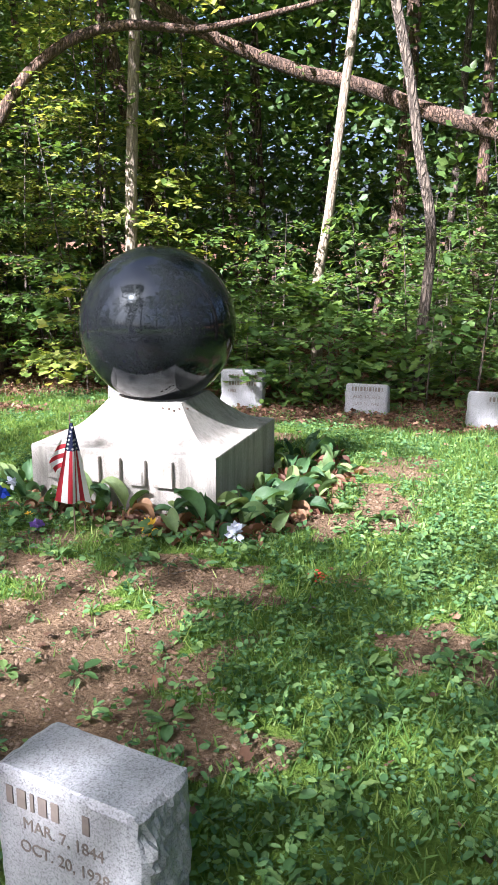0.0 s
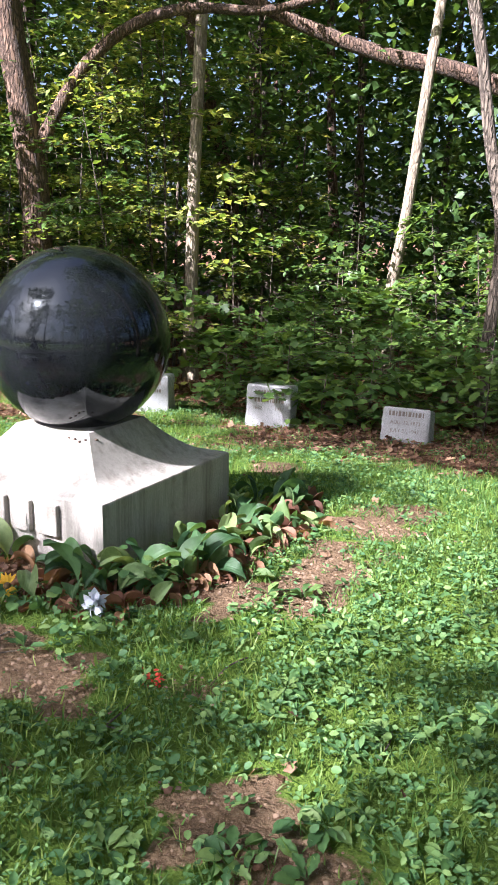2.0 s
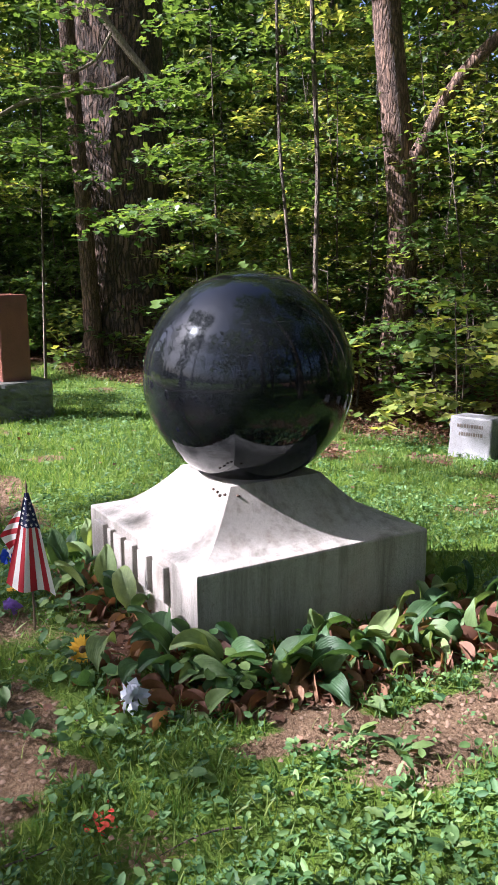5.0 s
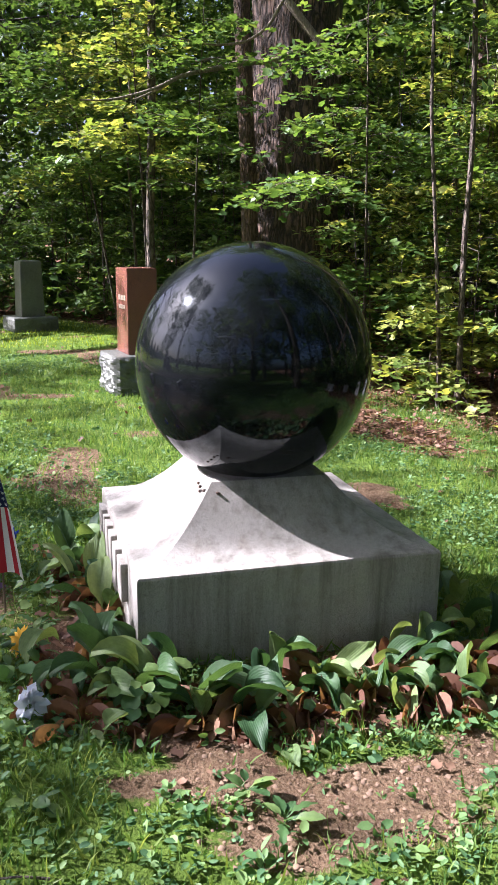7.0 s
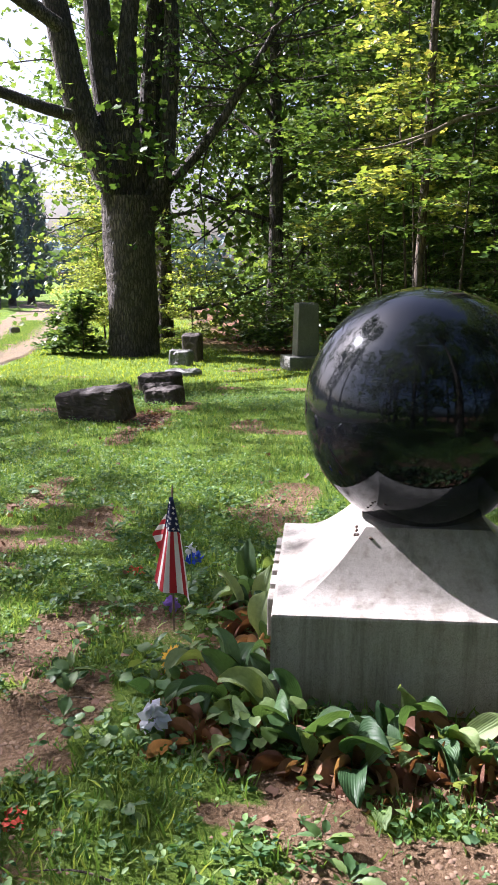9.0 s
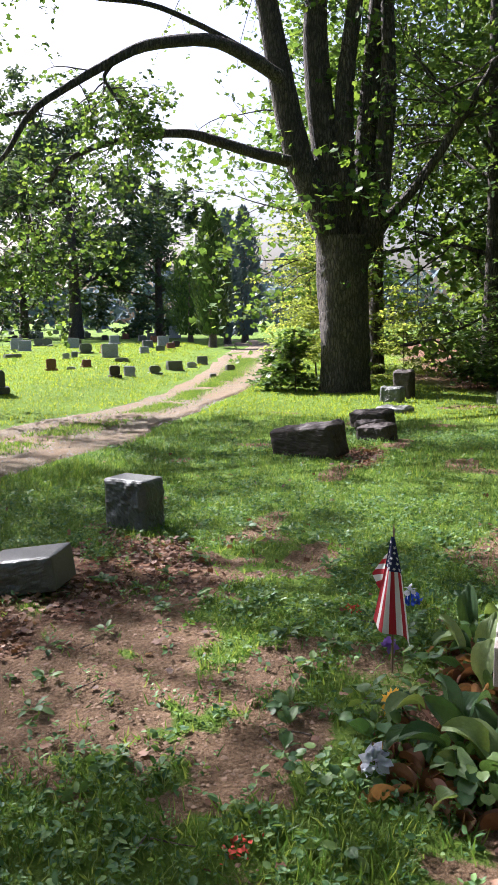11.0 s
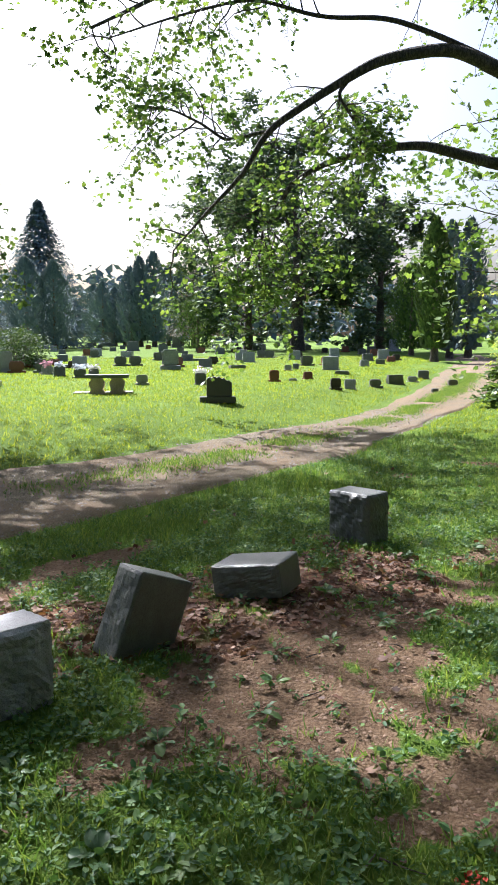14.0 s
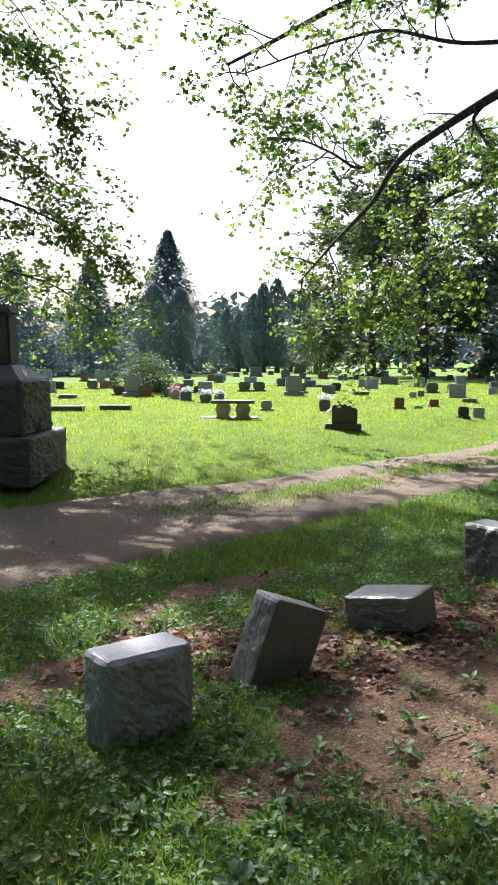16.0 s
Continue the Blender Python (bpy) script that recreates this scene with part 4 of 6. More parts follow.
# ---- the great oak by the lane ----
oak = thing("oak_tree", pose(-15.95, 0.46, -0.05), "great old oak with several stems and long spreading limbs", "tree")
o = np.array((-15.95, 0.46, -0.05))
rs = np.random.RandomState(5)
part("trunk", trunk_mesh("trunk", [(0, 0, -0.2), (0, 0, 0.6), (0.02, -0.02, 2.0), (0.05, -0.05, 3.2)], 0.50, 0.52, 26, 40, 0.07, 0.3, 4), M_OAKB, oak, smooth=True)
stems = [([(0.1, -0.12, 2.4), (0.2, -0.3, 3.4), (0.4, -0.85, 4.6), (0.55, -1.15, 6.1), (0.6, -1.35, 7.3), (0.6, -1.9, 10), (0.4, -2.4, 13)], 0.33, 0.10),
         ([(0.0, 0.0, 2.5), (0.05, -0.2, 3.8), (0.1, -0.5, 5.7), (0.15, -0.6, 7.3), (0.2, -0.3, 10), (0.0, 0.2, 14)], 0.34, 0.09),
         ([(-0.1, 0.15, 2.5), (-0.25, 0.3, 4.1), (-0.3, 0.45, 6.2), (-0.3, 0.6, 8), (-0.6, 1.2, 12)], 0.26, 0.07),
         ([(0.0, 0.05, 2.6), (0.1, 0.02, 4.2), (0.15, 0.0, 6), (0.2, 0.3, 8), (0.2, 0.7, 12)], 0.24, 0.07),
         ([(0.0, 0.2, 2.6), (-0.1, 0.7, 3.8), (-0.15, 0.85, 6), (-0.1, 0.8, 8), (-0.2, 1.0, 12)], 0.2, 0.07),
         ([(-0.2, 0.3, 2.6), (-0.35, 0.75, 3.5), (-0.45, 1.3, 4.1), (-0.5, 1.9, 4.9), (-0.5, 2.9, 6.5)], 0.13, 0.05)]
limbs = [([(0.87, -0.92, 4.6), (1.37, -1.42, 4.68), (2.11, -2.48, 5.02), (2.75, -3.1, 4.91), (3.51, -3.86, 4.59), (4.05, -4.13, 4.24), (4.44, -4.13, 3.8)], 0.12, 0.03),
         ([(0.92, -1.06, 6.15), (1.35, -1.47, 6.4), (1.87, -2.05, 6.71), (2.66, -3.15, 6.49), (3.39, -3.92, 5.84), (4.17, -4.64, 5.14), (4.58, -4.74, 4.41), (5.23, -5.13, 3.69), (5.82, -5.42, 2.99)], 0.14, 0.012),
         ([(4.42, -4.48, 5.07), (4.88, -5.0, 4.91), (5.19, -5.25, 5.16), (5.56, -5.56, 5.35), (5.99, -5.93, 5.4)], 0.035, 0.012),
         ([(1.01, -1.36, 6.47), (1.79, -2.19, 6.9), (2.61, -2.96, 7.19), (3.57, -3.83, 7.07), (4.57, -4.59, 7.27), (5.66, -5.32, 6.81), (6.77, -5.91, 6.25)], 0.06, 0.012),
         ([(2.93, -3.47, 6.27), (3.19, -3.69, 5.85), (3.1, -3.22, 5.12), (3.28, -3.29, 4.56)], 0.04, 0.015),
         ([(0.9, -1.02, 8.03), (1.99, -2.36, 8.14), (3.39, -3.92, 8.27), (4.94, -5.25, 7.74), (6.11, -5.77, 6.93), (7.09, -5.96, 6.33)], 0.12, 0.025),
         ([(4.25, -4.01, 4.2), (4.6, -4.39, 3.42), (4.74, -4.42, 2.73), (4.56, -3.95, 2.53)], 0.03, 0.012)]
for s_, a, b in stems:
    part("stem", trunk_mesh("stem", s_, a, b, 16, 40, 0.07, 0.0, 7), M_OAKB, oak, smooth=True)
twp, spots = [], []
for s_, a, b in limbs:
    part("limb", trunk_mesh("limb", s_, a, b, 10, 36, 0.12, 0.0, 8), M_OAKB, oak, smooth=True)
    q = smooth_path(s_, 24)
    for i in range(11 if a > 0.05 else 4, 24):
        if rs.rand() > 0.25:
            d = unit(np.cross(q[i] - q[i - 1], rs.randn(3))) * 0.9 + unit(q[i] - q[i - 1]) * 0.5
            sub = branchy(rs, q[i], d, 0.6 + 0.8 * rs.rand(), 0.016, 1, 4, 0.4, -0.02, 0.14)
            twp += sub[0]
            spots += sub[1]
for s_, a, b in stems:
    q = smooth_path(s_, 24)
    for i in range(15, 24):
        for _ in range(2):
            sub = branchy(rs, q[i], unit(rs.randn(3)) * np.array([1, 1, 0.4]), 1.6 + 1.6 * rs.rand(), 0.03, 1, 4, 0.4, 0.0, 0.05)
            twp += sub[0]
            spots += sub[1]
V, F = tube_data(twp, 4)
part("twigwork", np_mesh("twigwork", V, F), M_OAKB, oak)
part("crown", leaves_on(rs, spots, 3, 0.095, LOBED, "crown", 0.09, 0.9), M_LEAFO, oak)

# bright shrubs at the oak's foot
for k, (x, y, h, sp, lf) in enumerate(((-20.5, -1.3, 5.0, 1.7, M_LEAFB), (-23.5, -1.6, 5.6, 1.9, M_LEAFB), (-19.6, -0.6, 3.8, 1.4, M_LEAFB), (-18.6, -0.2, 4.6, 1.5, M_LEAFB), (-15.6, -0.5, 1.3, 0.6, M_LEAFW), (-15.9, -0.9, 1.1, 0.6, M_LEAFW), (-16.6, 1.6, 2.2, 0.9, M_LEAFB))):
    sapling(x, y, h, sp, 700 + k, lf, 0.09 if lf is M_LEAFB else 0.11, DIAMOND if lf is M_LEAFB else LOBED, 36 if lf is M_LEAFB else 26, "shrub", "sunlit feathery green shrub behind the oak" if lf is M_LEAFB else "dark green bush at the foot of the oak", 0.1, 4)


# ---- trees across the lane and behind ----
def crown_tree(x, y, h, r, trunk_r, seed, label, leaf=M_LEAFO, leaf_size=0.17, per=4, clear=0.3, kids=5, shape=LOBED, n=14, gaps=()):
    rs = np.random.RandomState(seed)
    z = g1(x, y)
    ob = thing("tree", pose(x, y, z - 0.05), label, "tree")
    path = [(0, 0, -0.1), (0.05, 0.03, h * 0.3), (0.15 * rs.randn(), 0.15 * rs.randn(), h * 0.65), (0.2 * rs.randn(), 0.2 * rs.randn(), h * 0.95)]
    part("trunk", trunk_mesh("trunk", path, trunk_r, 0.05, 16, 40, 0.08, 0.35, seed), M_OAKB, ob, smooth=True)
    q = smooth_path(path, 30)
    twp, sp = [], []
    for k in range(n):
        s = clear + (0.97 - clear) * k / (n - 1)
        i = int(s * 29)
        a = k * 2.4 + rs.rand()
        L = r * (0.55 + 0.35 * math.sin(math.pi * min(1, (s - clear) / (1 - clear) + 0.25)))
        sub = branchy(rs, q[i], (math.cos(a), math.sin(a), 0.25 + 0.3 * s), L, trunk_r * 0.35 * (1.1 - s * 0.7), 2, kids, 0.35, 0.0, 0.09)
        twp += sub[0]
        sp += sub[1]
    for gx_, gy_, gr_, hr_ in gaps:
        sp = [s_ for s_ in sp if math.hypot((s_[0][0] + x + s_[0][2] * 0.47 - gx_) / gr_, (s_[0][1] + y + s_[0][2] * 1.045 - gy_) / hr_) > 1.15]
    V, F = tube_data(twp, 3)
    part("branchwork", np_mesh("branchwork", V, F), M_OAKB, ob)
    part("crown", leaves_on(rs, sp, per, leaf_size, shape, "crown", 0.2, 0.7), leaf, ob)
    return ob


# plan of the sunlit patches on the ground (x, y, half-widths); the crowns overhead are open towards them
SUNNY = ((-1.8, 5.2, 0.8, 0.75), (-2.3, 4.6, 0.6, 0.5), (-1.76, 2.84, 0.5, 0.28), (-0.75, 4.3, 0.5, 0.3), (-0.7, 3.65, 0.5, 0.22), (-0.16, 3.4, 0.4, 0.2), (-0.4, 4.95, 0.5, 0.22),
         (-6.6, 6.2, 1.2, 0.5), (-4.4, 4.7, 0.7, 0.5), (-9.5, 4.5, 1.6, 0.35), (-5.3, 4.3, 0.8, 0.3), (-5.1, 7.3, 1.1, 0.4), (-11, 3.2, 1.0, 0.4), (-11.3, 1.2, 1.5, 0.5), (-6.7, 2.9, 1.0, 0.5),
         (-5.0, 3.2, 0.9, 0.35), (-3.5, 2.4, 0.7, 0.26), (-2.3, 2.9, 0.55, 0.25), (-3.2, 1.75, 0.4, 0.25), (-1.75, 2.5, 0.3, 0.3), (-5.4, 1.6, 0.8, 0.35), (-4.2, 2.4, 0.6, 0.3), (-0.6, 4.7, 0.4, 0.15),
         (-3.9, -2.9, 1.0, 0.25), (-6.0, -2.2, 1.2, 0.2), (-6.3, -4.8, 0.7, 0.3), (-2.0, -1.15, 0.9, 0.3), (-3.2, -3.2, 1.4, 0.22), (-4.6, -1.6, 1.1, 0.22), (-7.5, -2.6, 1.5, 0.3), (-0.3, 6.2, 0.6, 0.4), (0.6, 5.2, 0.5, 0.4), (-7.5, 7.9, 1.5, 0.8), (-9.8, 7.3, 1.4, 0.9), (-4.0, 1.9, 0.25, 0.3), (-8.2, 4.4, 1.2, 0.3), (-7.4, 3.6, 0.8, 0.3), (-1.5, 4.25, 0.8, 0.2), (-3.2, 6.2, 0.7, 0.4), (-1.2, 3.5, 0.3, 0.2), (-0.3, 2.9, 0.35, 0.15))
SHADOW = np.array((0.47, 1.045))


def twig_spray(rs, pts, r0, r1, step=0.16, reach=0.55, drop=0.25):
    """A bough along pts with side twigs to both hands; returns tubes and leaf spots."""
    q = smooth_path(pts, max(8, int(sum(math.dist(a, b) for a, b in zip(pts, pts[1:])) / step)))
    paths, sp = [(q, np.linspace(r0, r1, len(q)))], []
    for i in range(len(q) // 3, len(q)):
        d = unit(q[i] - q[i - 1])
        for sg in (-1, 1):
            side = np.array((-d[1], d[0], 0.0)) * sg
            w = unit(d * 0.7 + side + rs.randn(3) * 0.3 - np.array((0, 0, drop * rs.rand())))
            sub = branchy(rs, q[i], w, reach * (0.5 + rs.rand()), 0.008, 1, 2, 0.4, -0.02, 0.12)
            paths += sub[0]
            sp += sub[1]
    return paths, sp


shade = crown_tree(-2.2, -9.4, 13.5, 4.6, 0.3, 21, "broad leafy tree shading the dark monument", leaf_size=0.16, per=3, clear=0.6, shape=DIAMOND, gaps=SUNNY)
# added tree, out of view, that only bears part of the dappling foliage
dapple_tree = crown_tree(-7.2, -13.6, 14.0, 4.6, 0.34, 23, "unseen tree added beside the lane to dapple the lawn", leaf_size=0.16, per=3, clear=0.6, shape=DIAMOND, gaps=SUNNY)
rs = np.random.RandomState(22)
n = 2300
# high leaf clumps added out of view, placed by where their shadows fall
G = np.concatenate([np.stack([-12 + 14.5 * rs.rand(n), -5.5 + 13.5 * rs.rand(n)], 1), np.stack([-5.0 + 7.5 * rs.rand(330), 8 + 3 * rs.rand(330)], 1)])
n = len(G)
lit_ = np.max([1.25 - np.hypot((G[:, 0] - a_) / w_, (G[:, 1] - b_) / h_) for a_, b_, w_, h_ in SUNNY], axis=0)
dense = np.exp(-((G[:, 0] + 4.2) ** 2 / 4 + (G[:, 1] - 0.2) ** 2 / 0.5)) + np.exp(-((G[:, 0] + 3.5) ** 2 / 6 + (G[:, 1] + 2.2) ** 2 / 0.8)) + 1.6 * smoothstep(7.2, 8.0, G[:, 1]) * smoothstep(-5.2, -4.4, G[:, 0])
keep = (lit_ < 0.2 * rs.rand(n) - 0.1) & (rs.rand(n) < 0.05 + 0.3 * dense + 0.5 * smoothstep(0.5, 0.66, vnoise(G[:, 0], G[:, 1], 1.3, 3))) & ((G[:, 0] > -7) | (G[:, 1] > 0.5))
G = G[keep]
z = 10.8 + 1.7 * rs.rand(len(G))
C = np.concatenate([G - z[:, None] * SHADOW, z[:, None]], 1)
C = C[np.hypot(C[:, 0] - 1.3, C[:, 1] - 4.1) < 20.5]
for ob, hub, mine in ((shade, (-2.2, -9.4, 8.0), C[:, 0] > -6.2), (dapple_tree, (-7.2, -13.6, 8.4), C[:, 0] <= -6.2)):
    base = np.array((ob.location.x, ob.location.y, ob.location.z))
    D = C[mine] - base
    h_ = np.array(hub) - base
    V, F = tube_data([(smooth_path([h_, (h_ + c) / 2 + np.array((0, 0, 0.9)), c], 9), np.linspace(0.08, 0.008, 9)) for c in D[::16]], 5)
    part("branchwork", np_mesh("branchwork", V, F), M_OAKB, ob)
    part("crown", clump_leaves(rs, D, 28, 0.36, 0.195, DIAMOND, "crown"), M_LEAFO, ob)
# low boughs hanging beside the dark monument
tubes, spots = [], []
base = np.array((shade.location.x, shade.location.y, shade.location.z))
for path, r_ in (([(-2.2, -9.4, 6.0), (-3.5500000000000003, -8.08, 6.35), (-4.9, -6.76, 3.94), (-5.55, -6.12, 3.63), (-5.93, -5.48, 3.24), (-6.3, -4.92, 2.69)], 0.06), ([(-2.2, -9.4, 7.0), (-3.58, -8.065000000000001, 7.35), (-4.96, -6.73, 6.19), (-5.42, -6.09, 5.72), (-5.66, -5.68, 5.25), (-5.74, -5.5, 4.56)], 0.06), ([(-2.2, -9.4, 5.0), (-3.71, -8.395, 5.35), (-5.22, -7.39, 2.94), (-5.66, -6.89, 2.86), (-6.14, -6.32, 2.61), (-6.4, -5.87, 2.19)], 0.05), ([(-2.2, -9.4, 6.5), (-3.69, -8.29, 6.85), (-5.18, -7.18, 5.06), (-5.46, -6.78, 4.66), (-5.8, -6.32, 4.25), (-6.12, -5.84, 3.84)], 0.05)):
    tb, sp = twig_spray(rs, np.array(path) - base, r_, 0.008)
    tubes += tb
    spots += sp
part("limb", np_mesh("limb", *tube_data(tubes, 5)), M_OAKB, shade)
part("crown", leaves_on(rs, spots, 4, 0.066, LOBED, "crown", 0.08, 0.8), M_LEAFO, shade)
rs = np.random.RandomState(24)
for k, (cx, cy, cz, rx, ry, rz, n) in enumerate(((4.5, 3.0, 10.5, 2.6, 3.0, 1.8, 46), (4.0, 8.0, 10.5, 3.0, 2.5, 2.0, 46), (3.8, -2.5, 11.0, 2.6, 3.0, 1.8, 40), (-1.0, 10.0, 10.0, 4.0, 2.0, 2.0, 46), (-0.8, 5.4, 11.5, 3.4, 3.0, 1.6, 60), (1.2, 2.2, 11.0, 2.6, 2.6, 1.6, 36))):
    q = unit(rs.randn(n, 3)) * rs.rand(n, 1) ** 0.45
    tx, ty = cx + 2.4, cy + 0.8
    ob = thing("tree", pose(tx, ty, g1(tx, ty) - 0.05), "tall leafy tree leaning over the clearing", "tree")
    C = np.array((cx - tx, cy - ty, cz)) + q * np.array((rx, ry, rz))
    part("trunk", trunk_mesh("trunk", [(0, 0, -0.1), (-0.1, 0, 4), (-0.5, -0.2, 8), (-1.2, -0.4, 11)], 0.2, 0.07, seed=k), M_BARK, ob, smooth=True)
    V, F = tube_data([(smooth_path([(-0.5, -0.2, 8), (C[j] + np.array((-0.5, -0.2, 8.5))) / 2, C[j]], 8), np.linspace(0.06, 0.01, 8)) for j in range(0, n, 4)], 4)
    part("branchwork", np_mesh("branchwork", V, F), M_BARK, ob)
    part("crown", clump_leaves(rs, C, 42, 0.65, 0.23, DIAMOND, "crown"), M_LEAFW, ob)
rs = np.random.RandomState(15)
for k, (x, y) in enumerate(((7, 8), (8.5, 3.5), (7.5, -1.5), (10, -6), (9, 13.5), (13, 1), (12, 8), (13, -10), (4.5, -12))):
    crown_tree(x, y, 17 + 5 * rs.rand(), 6.0, 0.25, 30 + k, "leafy tree at the rear of the plot", M_LEAFW, 0.5, 2, 0.08, 3, DIAMOND, 11)
crown_tree(-21.0, 0.2, 12.5, 4.5, 0.2, 61, "bright leafy tree behind the great oak", M_LEAFO, 0.16, 4, 0.1, 4, LOBED, 14)
crown_tree(-19.0, 3.2, 13.0, 4.0, 0.2, 62, "leafy green tree beside the great oak", M_LEAFW, 0.16, 4, 0.12, 4, LOBED, 14)

tree((-23.0, -0.2, 0.0), [(-23.0, -0.2, -0.1), (-22.9, -0.3, 3), (-23.1, -0.5, 7)], 0.17, 0.06, M_BARK, "tall green tree standing behind the great oak", 66, ((-23.2, -0.9, 7.2), (2.2, 2.9, 5.0), 340, 28, 0.17), leaf=M_LEAFO)


# ---- far cemetery ----
def conifer(x, y, h, r, seed, label, leaf=M_CONIF, n=11500, kind_="spruce", name="conifer_tree", clear=0.06):
    rs = np.random.RandomState(seed)
    ob = thing(name, pose(x, y, g1(x, y) - 0.05), label, "tree")
    part("trunk", trunk_mesh("trunk", [(0, 0, -0.1), (0, 0, h * 0.5), (0, 0, h * 0.96)], 0.02 * h + 0.06, 0.03, 10, 14, 0.05), M_BARK, ob, smooth=True)
    a = rs.rand(n) * 6.283
    if kind_ == "spruce":
        tiers = (np.floor(rs.rand(n) ** 1.25 * 26) + 0.6 * rs.rand(n)) / 26
        s = clear + (1 - clear) * tiers
        lump = 0.8 + 0.2 * np.sin(a * 5 + tiers * 40) + 0.1 * rs.randn(n)
        f = rs.rand(n) ** 0.28
        rr = r * (1 - s) ** 0.95 * lump * f
        P = np.stack([rr * np.cos(a), rr * np.sin(a), h * s - 0.22 * rr + 0.012 * h * rs.randn(n)], 1)
        A = np.stack([np.cos(a), np.sin(a), -0.45 + 0.3 * rs.randn(n)], 1)
        size = 0.031 * h * (0.6 + 0.6 * rs.rand(n))
    else:
        s = rs.rand(n)
        prof = np.clip(np.sin(np.pi * np.clip(s * 0.86 + 0.14, 0, 1)) ** 0.7, 0.03, 1)
        lump = 0.9 + 0.13 * np.sin(a * 4 + s * 19) + 0.1 * rs.randn(n)
        rr = r * prof * lump
        P = np.stack([rr * np.cos(a), rr * np.sin(a), h * (clear + (1 - clear) * s)], 1)
        A = np.stack([np.cos(a) * 0.5, np.sin(a) * 0.5, 0.9 + 0.3 * rs.randn(n)], 1)
        size = 0.042 * h * (0.5 + 0.6 * rs.rand(n))
    N = np.stack([np.cos(a), np.sin(a), 0.4 + 0.5 * rs.randn(n)], 1)
    part("crown", leaf_mesh("crown", P, A, N, size, DIAMOND), leaf, ob)
    return ob


conifer(-63.2, -65.6, 15.8, 8.5, 201, "tall spruce at the far side of the cemetery, tinted by haze")
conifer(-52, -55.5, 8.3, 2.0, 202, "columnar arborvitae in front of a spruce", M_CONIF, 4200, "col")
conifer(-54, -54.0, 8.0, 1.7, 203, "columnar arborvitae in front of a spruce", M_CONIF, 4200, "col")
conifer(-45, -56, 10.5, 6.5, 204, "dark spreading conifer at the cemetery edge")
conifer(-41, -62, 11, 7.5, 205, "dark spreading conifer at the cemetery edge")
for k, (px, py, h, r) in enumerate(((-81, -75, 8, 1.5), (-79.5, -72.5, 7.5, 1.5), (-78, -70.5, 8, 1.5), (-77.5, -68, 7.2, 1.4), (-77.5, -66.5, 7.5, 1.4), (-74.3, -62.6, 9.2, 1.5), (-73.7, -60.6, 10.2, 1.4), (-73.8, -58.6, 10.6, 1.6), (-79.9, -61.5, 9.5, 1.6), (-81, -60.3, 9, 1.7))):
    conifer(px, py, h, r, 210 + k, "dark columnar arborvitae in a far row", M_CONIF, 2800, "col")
conifer(-66.4, -47.3, 8.6, 3.6, 225, "thin greyish conifer with sparse branches", M_BARE, 3000, clear=0.2)
conifer(-41.0, -12.2, 7.3, 0.95, 226, "columnar arborvitae with two stems", M_ARBOR, 4200, "col", clear=0.1)
conifer(-47.5, -16.2, 5.6, 1.5, 227, "rounded arborvitae among headstones", M_ARBOR, 4200, "col", clear=0.08)
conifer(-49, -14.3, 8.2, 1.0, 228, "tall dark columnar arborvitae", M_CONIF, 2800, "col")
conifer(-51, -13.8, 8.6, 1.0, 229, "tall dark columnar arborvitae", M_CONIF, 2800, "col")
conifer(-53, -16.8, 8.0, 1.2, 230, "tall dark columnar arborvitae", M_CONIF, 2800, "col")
conifer(-52, -36, 4.6, 1.7, 231, "loose dark juniper bush among the stones", M_ARBOR, 2800, "col")
conifer(-70, -27, 3.0, 1.9, 232, "clipped round evergreen bush", M_ARBOR, 1500, "col")
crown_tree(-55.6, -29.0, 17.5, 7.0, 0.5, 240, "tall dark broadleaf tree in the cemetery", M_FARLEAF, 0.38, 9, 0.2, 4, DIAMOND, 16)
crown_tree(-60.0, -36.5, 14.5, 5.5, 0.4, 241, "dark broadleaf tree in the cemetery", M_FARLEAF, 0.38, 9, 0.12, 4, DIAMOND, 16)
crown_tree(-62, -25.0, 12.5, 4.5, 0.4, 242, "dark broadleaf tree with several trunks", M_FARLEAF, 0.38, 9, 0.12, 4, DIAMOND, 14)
bush = thing("shrub", pose(-21.2, -21.6, g1(-21.2, -21.6)), "bushy rounded green shrub among headstones", "shrub")
rs = np.random.RandomState(245)
q = unit(rs.randn(70, 3)) * rs.rand(70, 1) ** 0.35 * np.array((1.25, 1.25, 0.75)) + np.array((0, 0, 0.85))
part("stem", np_mesh("stem", *tube_data([(smooth_path([(0, 0, -0.05), q[k] * 0.5, q[k]], 6), np.linspace(0.03, 0.006, 6)) for k in range(0, 70, 5)], 4)), M_BARK, bush)
part("foliage", clump_leaves(rs, q, 70, 0.42, 0.085, DIAMOND, "foliage"), M_ARBOR, bush)

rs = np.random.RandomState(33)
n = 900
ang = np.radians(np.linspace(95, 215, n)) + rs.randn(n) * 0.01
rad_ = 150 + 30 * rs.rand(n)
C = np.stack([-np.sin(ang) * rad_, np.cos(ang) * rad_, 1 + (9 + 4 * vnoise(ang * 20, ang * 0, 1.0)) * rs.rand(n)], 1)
# the line looks hazy only through its pale blue-grey leaf colour
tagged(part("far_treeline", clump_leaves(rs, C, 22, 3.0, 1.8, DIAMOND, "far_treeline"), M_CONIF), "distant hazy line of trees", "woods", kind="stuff")

